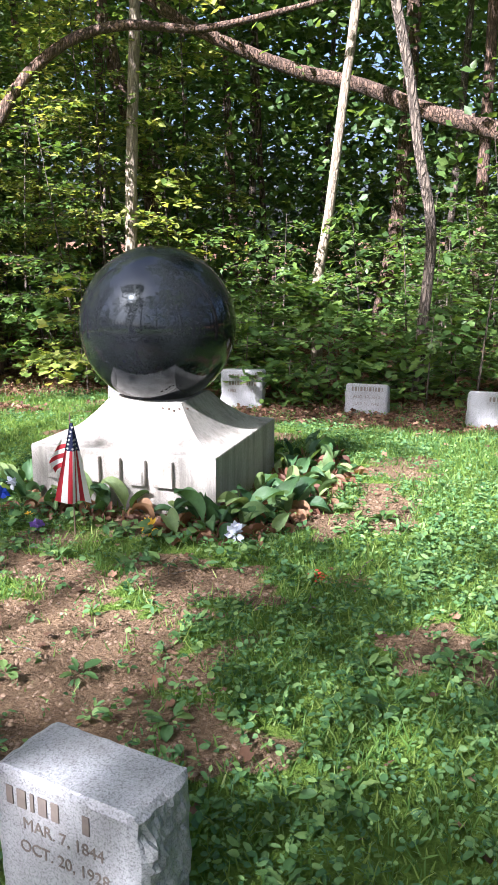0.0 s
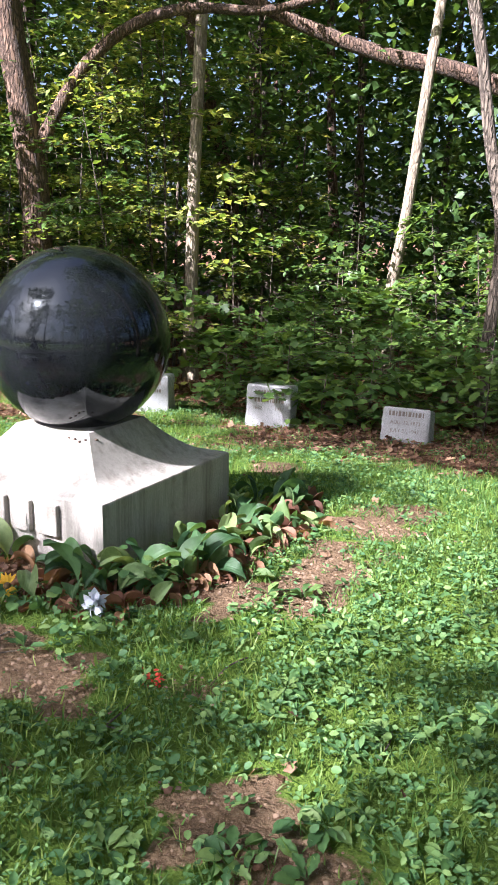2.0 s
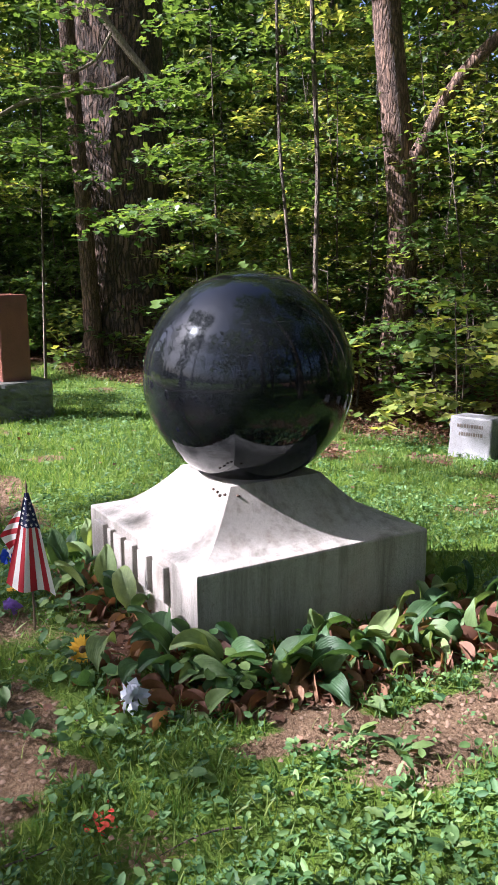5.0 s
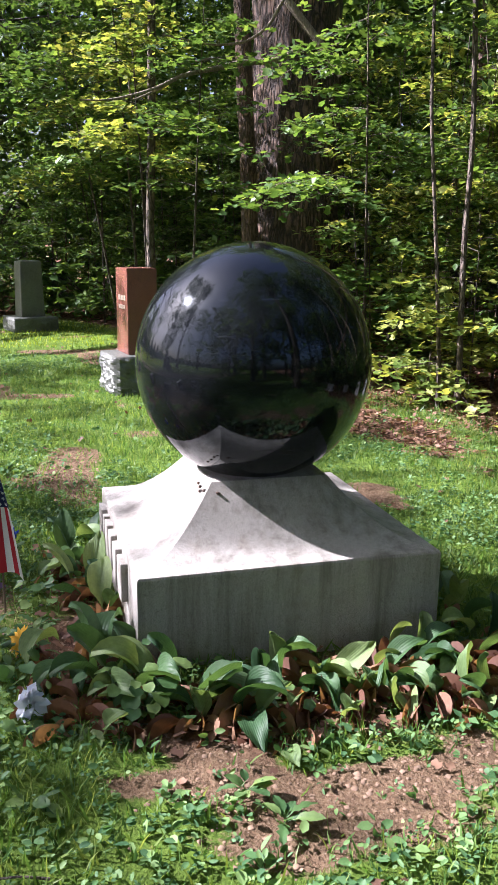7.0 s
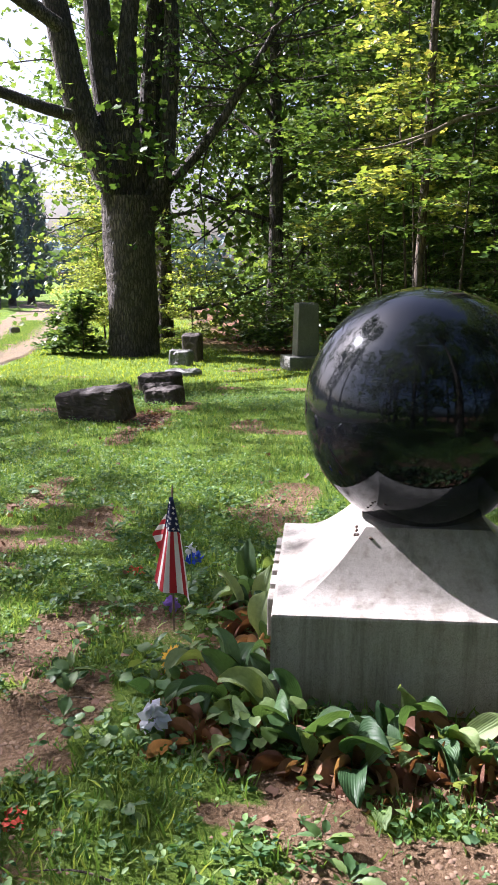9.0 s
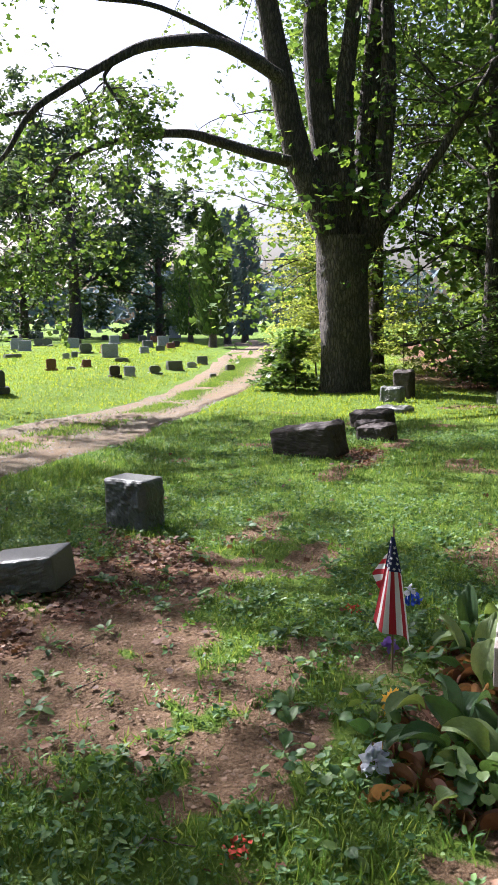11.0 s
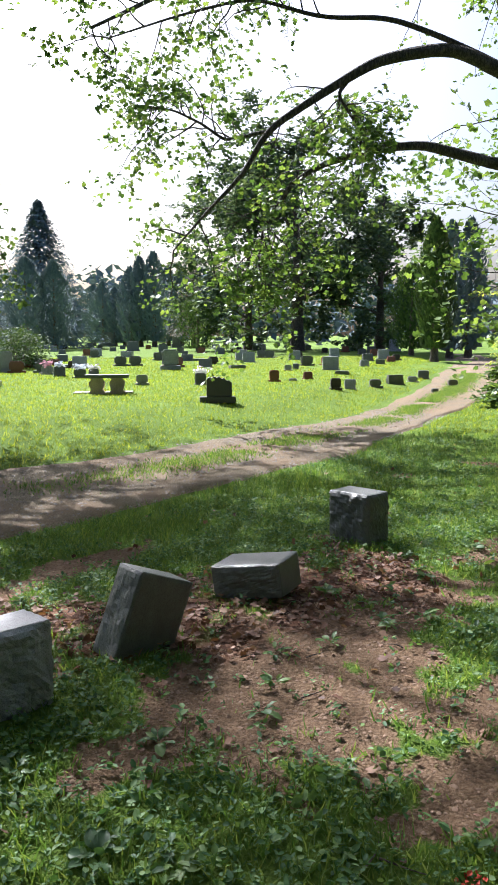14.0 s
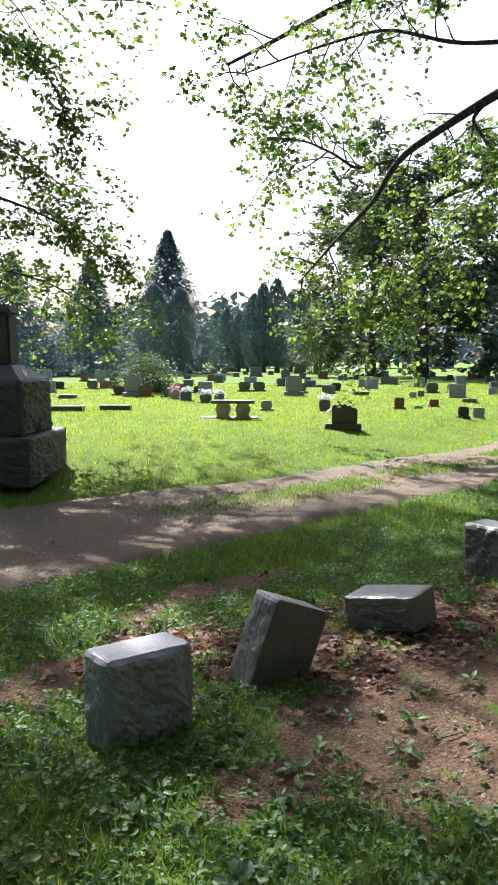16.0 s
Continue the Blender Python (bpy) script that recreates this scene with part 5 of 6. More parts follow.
# prototypes of small grave markers
def marker(w, h, material, label, style):
    ob = thing("headstone", pose(0, 0, 0), label, "headstone", "rows of far headstones")
    if style == 0:
        part("base", block(w * 1.25, 0.3 * w + 0.16, h * 0.22), material, ob)
        bm = block(w, 0.2 * w + 0.1, h * 0.8, bevel=0.1 * w)
        part("body", bm, material, ob, m=pose(0, 0, h * 0.215))
    elif style == 1:
        part("base", block(w * 1.15, 0.3 * w + 0.16, h * 0.15), material, ob)
        part("body", block(w, 0.3 * w + 0.1, h * 0.86, ("x+", "x-"), 3, 0.02, top=(w, 0.2 * w + 0.04)), material, ob, m=pose(0, 0, h * 0.147))
    else:
        part("body", block(w, 0.6 * w, h, bevel=0.02), material, ob)
    return ob


STONES_A = [(-18.4, -17.0, 0.39, 0.29), (-17.7, -15.7, 0.35, 0.31), (-17.2, -14.3, 0.35, 0.28), (-17.7, -14.2, 0.28, 0.27), (-15.2, -10.1, 0.29, 0.25), (-16.1, -8.9, 0.26, 0.29), (-23.9, -27.3, 0.81, 0.35), (-41.5, -49.7, 1.02, 0.56), (-22.2, -22.9, 0.68, 0.17), (-24.8, -23.4, 0.43, 0.28), (-22.8, -20.2, 0.46, 0.28), (-78.9, -77.3, 1.54, 1.77), (-75.0, -67.1, 1.55, 1.62), (-52.3, -43.0, 0.96, 0.77), (-36.4, -29.5, 0.68, 0.37), (-44.4, -33.3, 0.60, 0.68), (-68.7, -51.4, 0.84, 1.87), (-39.8, -27.8, 0.35, 0.32), (-42.9, -38.5, 0.50, 0.41), (-38.4, -27.9, 0.52, 0.27), (-18.1, -7.9, 0.26, 0.31), (-18.6, -7.6, 0.22, 0.09), (-60, -72, 1.9, 1.8)]
STONES_B = [(-19.6, -7.7, 0.24, 0.21), (-17.1, -5.5, 0.25, 0.28), (-17.9, -5.5, 0.26, 0.25), (-19.6, -5.6, 0.31, 0.22), (-21.6, -5.9, 0.47, 0.29), (-23.4, -6.1, 0.29, 0.18), (-25.8, -6.7, 0.35, 0.28), (-22.3, -4.4, 0.27, 0.20), (-19.6, -3.9, 0.16, 0.13), (-24.2, -11.1, 0.24, 0.20), (-25.6, -11.6, 0.21, 0.21), (-29.6, -12.5, 0.38, 0.35), (-29.1, -10.5, 0.34, 0.25), (-31.7, -11.0, 0.39, 0.20), (-34.6, -11.8, 0.37, 0.26), (-37.0, -12.6, 0.39, 0.28), (-33.4, -19.3, 0.56, 0.54), (-38.3, -20.7, 0.50, 0.38), (-48.6, -19.4, 0.56, 0.48), (-57.4, -21.7, 0.78, 0.86), (-61.0, -26.3, 0.47, 0.79), (-22.7, -8.2, 0.44, 0.11), (-45.6, -29.3, 0.62, 0.43)]
protos = []
FACE = -55
kinds = [(M_GREY, "grey granite headstone on the sunny lawn"), (M_GREYDK, "dark weathered headstone on the sunny lawn"), (M_SLATE, "brown headstone on the sunny lawn"), (M_REDG, "red granite headstone on the sunny lawn")]
for k, (x, y, w, h) in enumerate(STONES_A + STONES_B):
    mt, lb = kinds[(0, 1, 1, 2, 0, 1, 3, 1)[(k * 5 + k // 7) % 8]]
    ob = marker(w, h * 1.05, mt, lb, 2 if h < 0.6 * w else (0, 1)[k % 2])
    ob.matrix_basis = pose(x, y, g1(x, y) - 0.01, 0, 0, FACE + 180 + 14 * math.sin(k * 1.7))
protos = [marker(w, h, *kinds[i], st) for i, w, h, st in ((1, 0.5, 0.42, 0), (1, 0.5, 0.36, 1), (1, 0.6, 0.14, 2), (2, 0.42, 0.36, 0), (0, 0.55, 0.5, 1), (3, 0.5, 0.42, 0), (0, 0.6, 0.75, 0))]
rs = np.random.RandomState(8)
cnt = 0
while cnt < 170:
    d, a = 30 + 75 * rs.rand(), radians(88 + 75 * rs.rand())
    x, y = 1.3 - math.sin(a) * d, 4.1 + math.cos(a) * d
    x = round(x / 3.2) * 3.2 + rs.randn() * 0.25
    if y > float(road_far(x)) - 2:
        continue
    pr = protos[cnt] if cnt < len(protos) else None
    m = pose(x, y, g1(x, y) - 0.01, 0, 0, FACE + 180 + 10 * rs.randn())
    if pr:
        pr.matrix_basis = m
    else:
        copy_thing(protos[rs.randint(len(protos))], m)
    cnt += 1

# stone bench, scalloped black stone, low slabs
bench = thing("stone_bench", pose(-12.3, -8.6, g1(-12.3, -8.6) - 0.01, 0, 0, 128), "weathered stone bench with two shaped legs", "bench")
part("seat", block(0.95, 0.36, 0.075, ("x+", "x-"), 4, 0.01), M_GREYDK, bench, m=pose(0, 0, 0.36))
for sx in (-0.22, 0.22):
    bm = bmesh.new()
    prev = None
    for hw, z in ((0.17, 0), (0.17, 0.05), (0.12, 0.1), (0.16, 0.2), (0.16, 0.27), (0.11, 0.33), (0.15, 0.362)):
        row = [bm.verts.new((sx_ * hw, sy_ * 0.12, z)) for sx_, sy_ in ((-1, -1), (1, -1), (1, 1), (-1, 1))]
        if prev:
            for q in range(4):
                bm.faces.new((prev[q], prev[(q + 1) % 4], row[(q + 1) % 4], row[q]))
        prev = row
    part("leg", bm, M_PINK, bench, "pinkish shaped stone leg", m=pose(sx, 0, 0))
tagged(part("foot_slab", block(1.3, 0.5, 0.04), M_GREYDK, m=pose(-12.5, -8.9, g1(-12.5, -8.9) - 0.005, 0, 0, 128)), "flat stone slab in the grass by the bench", "slab")
bl = thing("scalloped_headstone", pose(-11.7, -5.2, g1(-11.7, -5.2) - 0.01, 0, 0, 128), "black granite headstone with a scalloped top", "headstone")
part("base", block(0.68, 0.34, 0.12), M_BLACKG, bl)
bm = bmesh.new()
prof = [(-0.24, 0.0)] + [(-0.24 + 0.48 * i / 32, 0.26 + 0.10 * math.sin(math.pi * min(1, 0.25 + 0.75 * i / 32)) + 0.025 * abs(math.sin(i / 32 * math.pi * 5))) for i in range(33)] + [(0.24, 0.0)]
fr = [bm.verts.new((x, -0.08, z)) for x, z in prof]
bk = [bm.verts.new((x, 0.08, z)) for x, z in prof]
bm.faces.new(fr)
bm.faces.new(bk[::-1])
for i in range(len(prof)):
    j = (i + 1) % len(prof)
    bm.faces.new((fr[j], fr[i], bk[i], bk[j]))
bmesh.ops.recalc_face_normals(bm, faces=bm.faces)
part("tablet", bm, M_BLACKG, bl, m=pose(0.03, 0, 0.118))
for x, y in ((-11.8, -14.0), (-12.9, -13.4)):
    tagged(part("low_slab", block(0.8, 0.4, 0.14), M_BLACKG, m=pose(x, y, g1(x, y) - 0.01, 0, 0, 132)), "low dark granite marker in the grass", "headstone")


# ---- ground cover ----
def off_lane(x, y):
    return (y > road_near(x) - 0.12) | (y < road_far(x) - 0.02)


def clear_of_base(x, y):
    return (np.abs(x - BX) > HALF + 0.01) | (np.abs(y - BY) > HALF + 0.01)


rs = np.random.RandomState(91)
n = 420000
x, y = -11 + 15 * rs.rand(n), -1.3 + 10.3 * rs.rand(n)
bare, lit = cover(x, y)
dist = np.hypot(x - 0.9, y - 3.2)
keep = rs.rand(n) < np.clip(1.4 - dist / 8.5, 0.18, 1) * (1 - 0.97 * bare) * (1 - 0.93 * lit) * (0.35 + 0.9 * vnoise(x, y, 2.2, 3))
keep &= off_lane(x, y) & clear_of_base(x, y)
x, y, dist = x[keep], y[keep], dist[keep]
n = len(x)
near_ = dist < 4.2
P = np.stack([x, y, gz(x, y) - 0.004], 1)
A = np.stack([0.45 * rs.randn(n), 0.45 * rs.randn(n), np.ones(n)], 1)
N = unit(rs.randn(n, 3) * np.array([1, 1, 0.2]))
L = (0.02 + 0.036 * rs.rand(n)) * (0.7 + 0.7 * vnoise(x, y, 1.3, 6)) * (1 + 0.04 * dist) * (1 + 0.35 * smoothstep(1.3, 0.2, y - road_near(x)))
W = (0.0035 + 0.003 * rs.rand(n)) * (1 + 0.12 * dist)
for q, shape in ((near_, BLADE), (~near_, TRI)):
    tagged(part("lawn_grass", leaf_mesh("lawn_grass", P[q], A[q], N[q], L[q], shape, W[q]), M_GRASS), "short uneven green grass blades", "grass", kind="stuff")

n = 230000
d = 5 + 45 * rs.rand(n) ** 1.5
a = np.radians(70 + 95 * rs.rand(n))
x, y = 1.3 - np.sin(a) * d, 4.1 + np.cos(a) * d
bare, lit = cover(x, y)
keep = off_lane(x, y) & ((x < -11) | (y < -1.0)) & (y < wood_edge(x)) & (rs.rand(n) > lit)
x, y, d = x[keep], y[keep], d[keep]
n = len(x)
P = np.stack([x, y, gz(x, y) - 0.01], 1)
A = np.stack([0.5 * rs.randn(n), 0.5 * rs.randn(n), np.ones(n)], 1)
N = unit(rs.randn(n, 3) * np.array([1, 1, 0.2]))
tagged(part("field_grass", leaf_mesh("field_grass", P, A, N, 0.03 + 0.05 * rs.rand(n), TRI, 0.005 + 0.0012 * d), M_TURF), "mown cemetery grass in a sunlit yellow-green tint", "grass", kind="stuff")

# grass strip between the wheel tracks
n = 40000
x = -30 + 30 * rs.rand(n)
s = 0.52 + 0.075 * rs.randn(n)
y = road_near(x) + (road_far(x) - road_near(x)) * s
keep = rs.rand(n) < smoothstep(-3.5, -7.0, x) * (vnoise(x, y, 1.0, 2) > 0.18) + 0.2 * (vnoise(x, y, 1.6, 5) > 0.62)
x, y = x[keep], y[keep]
n = len(x)
P = np.stack([x, y, gz(x, y) + 0.022], 1)
A = np.stack([0.5 * rs.randn(n), 0.5 * rs.randn(n), np.ones(n)], 1)
tagged(part("lane_grass", leaf_mesh("lane_grass", P, A, unit(rs.randn(n, 3)), 0.025 + 0.045 * rs.rand(n), TRI, 0.010 + 0.012 * rs.rand(n)), M_GRASS), "grass strip growing between wheel tracks", "grass", kind="stuff")

# broad-leaved weeds in rosettes
n = 76000
x, y = -10 + 13.5 * rs.rand(n), -0.8 + 9.4 * rs.rand(n)
bare, lit = cover(x, y)
patch = smoothstep(0.38, 0.62, vnoise(x, y, 1.1, 5))
near = np.exp(-((x - 0.2) ** 2 + (y - 2.2) ** 2) / 5.0)
keep = (rs.rand(n) < (0.2 + 0.8 * np.maximum(patch, near)) * (1 - 0.86 * bare) * (1 - 0.8 * lit) * np.clip(1.45 - np.hypot(x - 0.6, y - 2.9) / 7.5, 0.6, 1)) & off_lane(x, y) & clear_of_base(x, y)
x, y = x[keep], y[keep]
per = 5
n = len(x) * per
rz_, ry_ = np.repeat(x, per), np.repeat(y, per)
size = np.repeat(0.012 + 0.024 * rs.rand(len(x)) ** 1.8, per) * (0.7 + 0.5 * rs.rand(n))
a = rs.rand(n) * 6.283
P = np.stack([rz_ + 0.3 * size * np.cos(a), ry_ + 0.3 * size * np.sin(a), gz(rz_, ry_) + 0.006 + 0.04 * rs.rand(n)], 1)
A = np.stack([np.cos(a), np.sin(a), 0.15 + 0.35 * rs.randn(n)], 1)
N = unit(np.array([0, 0, 1.0]) + 0.5 * rs.randn(n, 3))
close = np.hypot(rz_ - 0.6, ry_ - 2.6) < 2.6
W = size * (0.7 + 0.6 * rs.rand(n))
for q, shape in ((close, ROUND), (~close, DIAMOND)):
    tagged(part("weeds", leaf_mesh("weeds", P[q], A[q], N[q], size[q] * 1.15, shape, W[q]), M_WEED), "low broad-leaved weeds in the lawn", "weeds", kind="stuff")

# fallen leaves
n = 85000
x, y = -11 + 15 * rs.rand(n), -0.5 + 11.5 * rs.rand(n)
bare, lit = cover(x, y)
keep = (rs.rand(n) < 0.008 + 0.06 * bare + lit) & off_lane(x, y) & clear_of_base(x, y)
x, y = x[keep], y[keep]
n = len(x)
P = np.stack([x, y, gz(x, y) + 0.006 + 0.025 * rs.rand(n)], 1)
A = np.stack([rs.randn(n), rs.randn(n), 0.25 * rs.randn(n)], 1)
N = unit(np.array([0, 0, 1.0]) + 0.45 * rs.randn(n, 3))
tagged(part("fallen_leaves", leaf_mesh("fallen_leaves", P, A, N, 0.02 + 0.032 * rs.rand(n), LOBED), M_DRYLEAF), "brown curled fallen leaves", "leaf litter", kind="stuff")


# ---- broad-leaved plants round the pedestal ----
def lily_leaf(name, length, width, arch, fold, wave, seed):
    """One lance-shaped leaf that rises and arches over, growing along +x from the origin."""
    rs = np.random.RandomState(seed)
    nu, nv_ = 12, 5
    V = []
    x = z = 0.0
    ang = radians(84)
    for i in range(nu):
        s = i / (nu - 1)
        q0 = max(0.0, (s - 0.26) / 0.74)
        w = 0.007 + width * 1.1 * q0 ** 0.55 * max(0.0, 1 - q0) ** 0.9 / 0.382
        for j in range(nv_):
            q = (j / (nv_ - 1) - 0.5)
            V.append((x - abs(q) * fold * w * math.sin(ang), q * w, z + abs(q) * 2 * fold * w * math.cos(ang) + wave * math.sin(7 * s + 9 * q) * q0))
        ang -= arch / nu * (0.5 if s < 0.26 else 1.2)
        x += length / nu * math.cos(ang)
        z += length / nu * math.sin(ang)
    idx_ = np.arange(nu * nv_).reshape(nu, nv_)
    F = np.stack([idx_[:-1, :-1], idx_[1:, :-1], idx_[1:, 1:], idx_[:-1, 1:]], -1).reshape(-1, 4)
    me = np_mesh(name, V, F)
    me.polygons.foreach_set("use_smooth", np.ones(len(me.polygons), bool))
    return me


LEAVES = [lily_leaf("leaf", 0.25, 0.072, radians(a), 0.45, 0.012, i) for i, a in enumerate((45, 90, 115, 140, 70))]
WITHERED = [lily_leaf("withered_leaf", 0.19, 0.036, radians(a), 1.1, 0.022, 9 + i) for i, a in enumerate((120, 150, 175))]
for q in LEAVES:
    q.materials.append(M_LILY)
for q in WITHERED:
    q.materials.append(M_DEADLILY)


def lily(x, y, n, dead, size, seed, out=None, spread=20):
    rs = np.random.RandomState(seed)
    ob = thing("lily_plant", pose(x, y, g1(x, y) - 0.01), "clump of broad green lily leaves beside the pedestal" if dead < 3 else "lily clump with many withered brown leaves", "plant", "plants round the pedestal")
    for k in range(n + dead):
        a = rs.rand() * 360 if out is None else out + rs.randn() * 85
        s = size * (0.62 + 0.48 * rs.rand())
        src_ = LEAVES[rs.randint(5)] if k < n else WITHERED[rs.randint(3)]
        o = new("leaf" if k < n else "withered_leaf", src_)
        o.parent = ob
        o.matrix_basis = pose(0.03 * rs.randn(), 0.03 * rs.randn(), 0, 0, 0, a) @ pose(0, 0, 0, rs.randn() * 24, 5 + rs.randn() * spread if k < n else 20 + 25 * rs.rand(), 0) @ Matrix.Diagonal((s, s, s, 1))
    return ob


rs = np.random.RandomState(17)
for k in range(17):
    y = 4.18 + 1.5 * k / 16
    lily(-1.40 + 0.16 * rs.rand() + 0.12 * (k % 2), y, 3 + rs.randint(2), 5 + (rs.rand() < 0.4) * 4, 0.9 + 0.45 * rs.rand(), 900 + k, out=10)
for k in range(8):
    lily(-1.15 + 0.1 * rs.randn(), 4.35 + 1.35 * k / 7, 1 + rs.randint(3), 5, 0.8, 940 + k, out=-10, spread=45)
for k in range(12):
    x = -2.72 + 1.25 * k / 11
    if abs(x + 1.82) < 0.12:
        continue
    lily(x, 4.01 + 0.05 * rs.randn(), 2 + rs.randint(3), 3 + rs.randint(3), 0.85 + 0.3 * rs.rand(), 960 + k, out=-90)
lily(-1.5, 3.98, 4, 0, 1.45, 985, out=-70, spread=12)
lily(-1.42, 4.02, 3, 2, 1.2, 986, out=-40, spread=18)
for k, (x, y) in enumerate(((-1.52, 3.78), (-1.36, 3.82), (-1.22, 3.9), (-1.3, 4.02), (-1.1, 5.05), (-1.62, 3.86), (-1.15, 4.02))):
    lily(x, y, 1, 6, 0.95, 990 + k)
for k in range(5):
    lily(-1.55 + 0.1 * rs.randn() - 0.2 * k, 5.45 + 0.08 * rs.randn(), 5, 1, 1.0, 1010 + k, out=70)
    lily(-2.85 + 0.05 * rs.randn(), 4.15 + 0.25 * k, 4, 1, 0.9, 1020 + k, out=180)


def weed_leaf(width, lobes, notch, seed):
    """One coarse leaf of unit length along +y on a short stalk, with a wavy, toothed edge and a sunken midrib."""
    rs = np.random.RandomState(seed)
    V, F = [], []
    rows = 9
    for i in range(rows):
        s = i / (rows - 1)
        w = 0.012 if s < 0.16 else width * math.sin(math.pi * ((s - 0.16) / 0.84 * 0.94 + 0.06)) ** 0.65 * (1 + lobes * (1 if i % 2 else -1))
        back = notch * (1 if 0.16 <= s < 0.4 else 0)
        z = 0.10 * math.sin(2.6 * s) - 0.14 * s * s
        for q in (-1, -0.5, 0, 0.5, 1):
            V.append((q * w, s - back * abs(q), z + 0.05 * abs(q) * (1 if s > 0.16 else 0) + 0.02 * rs.randn() * abs(q)))
    q = np.arange(rows * 5).reshape(rows, 5)
    me_ = np_mesh("leaf", V, np.stack([q[:-1, :-1], q[:-1, 1:], q[1:, 1:], q[1:, :-1]], -1).reshape(-1, 4))
    me_.polygons.foreach_set("use_smooth", np.ones(len(me_.polygons), bool))
    me_.materials.append(M_WEEDLEAF)
    return me_


M_WEEDLEAF = leaf_mat("coarse_weed_leaf", (0.045, 0.105, 0.036), (0.085, 0.17, 0.052), (0.19, 0.28, 0.085), 0.35, 0.5, True)
COARSE = [weed_leaf(0.2, 0.12, 0.0, 1), weed_leaf(0.27, 0.05, 0.0, 2), weed_leaf(0.16, 0.3, 0.0, 3)]
HEART = [weed_leaf(0.44, 0.0, 0.16, 4), weed_leaf(0.4, 0.04, 0.12, 5)]


def creeper(x, y, n, r, size, seed, label, name="creeping_plant", high=0.10, shapes=HEART):
    rs = np.random.RandomState(seed)
    ob = thing(name, pose(x, y, g1(x, y)), label, "plant")
    for k in range(n):
        a, d = rs.rand() * 360, r * math.sqrt(rs.rand()) if shapes is HEART else r * 0.25 * rs.rand()
        lift = 0.01 + high * (0.3 + 0.7 * rs.rand()) * (1 if shapes is HEART else 0.3)
        sz = size * (0.7 + 0.6 * rs.rand()) * (1.1 if shapes is HEART else 1.15)
        o = new("leaf", shapes[rs.randint(len(shapes))])
        o.parent = ob
        o.matrix_basis = pose(-d * math.sin(radians(a)), d * math.cos(radians(a)), lift, 0, 0, a) @ pose(0, 0, 0, rs.randn() * 14 + (-8 if shapes is HEART else 14), rs.randn() * 16, 0) @ Matrix.Diagonal((sz, sz, sz, 1))
    return ob


for k, (x, y, n, r, sz, hh) in enumerate(((-1.3, 4.1, 22, 0.17, 0.055, 0.16), (-1.62, 3.72, 22, 0.13, 0.045, 0.1), (-1.12, 4.55, 9, 0.1, 0.04, 0.08), (-1.25, 3.62, 18, 0.11, 0.035, 0.07), (-2.45, 3.8, 20, 0.16, 0.05, 0.12), (-2.15, 3.86, 14, 0.12, 0.045, 0.1))):
    creeper(x, y, n, r, sz, 1040 + k, "creeping heart-leaved plant by the pedestal", high=hh)
rs = np.random.RandomState(71)
for k in range(150):
    x, y = -4.4 + 5.2 * rs.rand(), 0.9 + 3.6 * rs.rand()
    if math.hypot(x + 0.85, y - 1.47) < 0.4 or abs(x - BX) < 0.7 and abs(y - BY) < 0.7 or y < 1.9 and x < -1.2:
        continue
    creeper(x, y, 9 + rs.randint(5), 0.09 + 0.06 * rs.rand(), 0.04 + 0.025 * rs.rand(), 1100 + k, "rosette of coarse weed leaves on bare earth", "rosette_weed", 0.06, COARSE)
# seedling shrubs by the stones at the wood's edge
for k, (x, y, h) in enumerate(((-1.96, 8.75, 0.75), (-2.28, 8.3, 0.5), (-1.9, 8.6, 0.45), (-3.4, 8.5, 0.7), (-0.9, 8.9, 1.0), (-0.6, 9.0, 0.9))):
    sapling(x, y, h, 0.34, 1200 + k, M_LEAFW, 0.12, OVAL, 8, label="young broad-leaved seedling among leaf litter", per=2)
sapling(-0.36, 7.95, 1.9, 0.5, 1210, M_LEAFW, 0.07, OVAL, 9, label="thin sapling behind a pale headstone", low=0.5)


# ---- flag and artificial flowers ----
def cloth(name, colour, thru=0.3):
    m, nt, b = nodes_of(name)
    f = noise_tex(nt, coords(nt), 900.0, 2.0)
    col = ramp(nt, f, [(0.35, tuple(c * 0.8 for c in colour)), (0.65, colour)])
    nt.links.new(col, b.inputs["Base Color"])
    b.inputs["Roughness"].default_value = 0.75
    tr = nt.nodes.new("ShaderNodeBsdfTranslucent")
    nt.links.new(col, tr.inputs["Color"])
    mx = nt.nodes.new("ShaderNodeMixShader")
    mx.inputs[0].default_value = thru
    nt.links.new(b.outputs[0], mx.inputs[1])
    nt.links.new(tr.outputs[0], mx.inputs[2])
    nt.links.new(mx.outputs[0], nt.nodes["Material Output"].inputs["Surface"])
    return m


M_RED, M_WHITE, M_BLUE = cloth("red_cloth", (0.42, 0.02, 0.03)), cloth("white_cloth", (0.72, 0.70, 0.68)), cloth("navy_cloth", (0.012, 0.018, 0.07))
M_POLE = plain_mat("wooden_stick", (0.12, 0.08, 0.05), 0.6)
M_YELLOW, M_PURPLE, M_BLUEF, M_PALE = cloth("yellow_petal", (0.75, 0.45, 0.02)), cloth("purple_petal", (0.30, 0.17, 0.55)), cloth("blue_petal", (0.02, 0.07, 0.5)), cloth("pale_lilac_petal", (0.66, 0.68, 0.76))
M_BROWN = plain_mat("flower_centre", (0.10, 0.06, 0.02), 0.9)
M_PINKF = cloth("pink_petal", (0.6, 0.3, 0.36))
M_REDMARK = cloth("red_marking_paint", (0.55, 0.07, 0.03), 0.1)

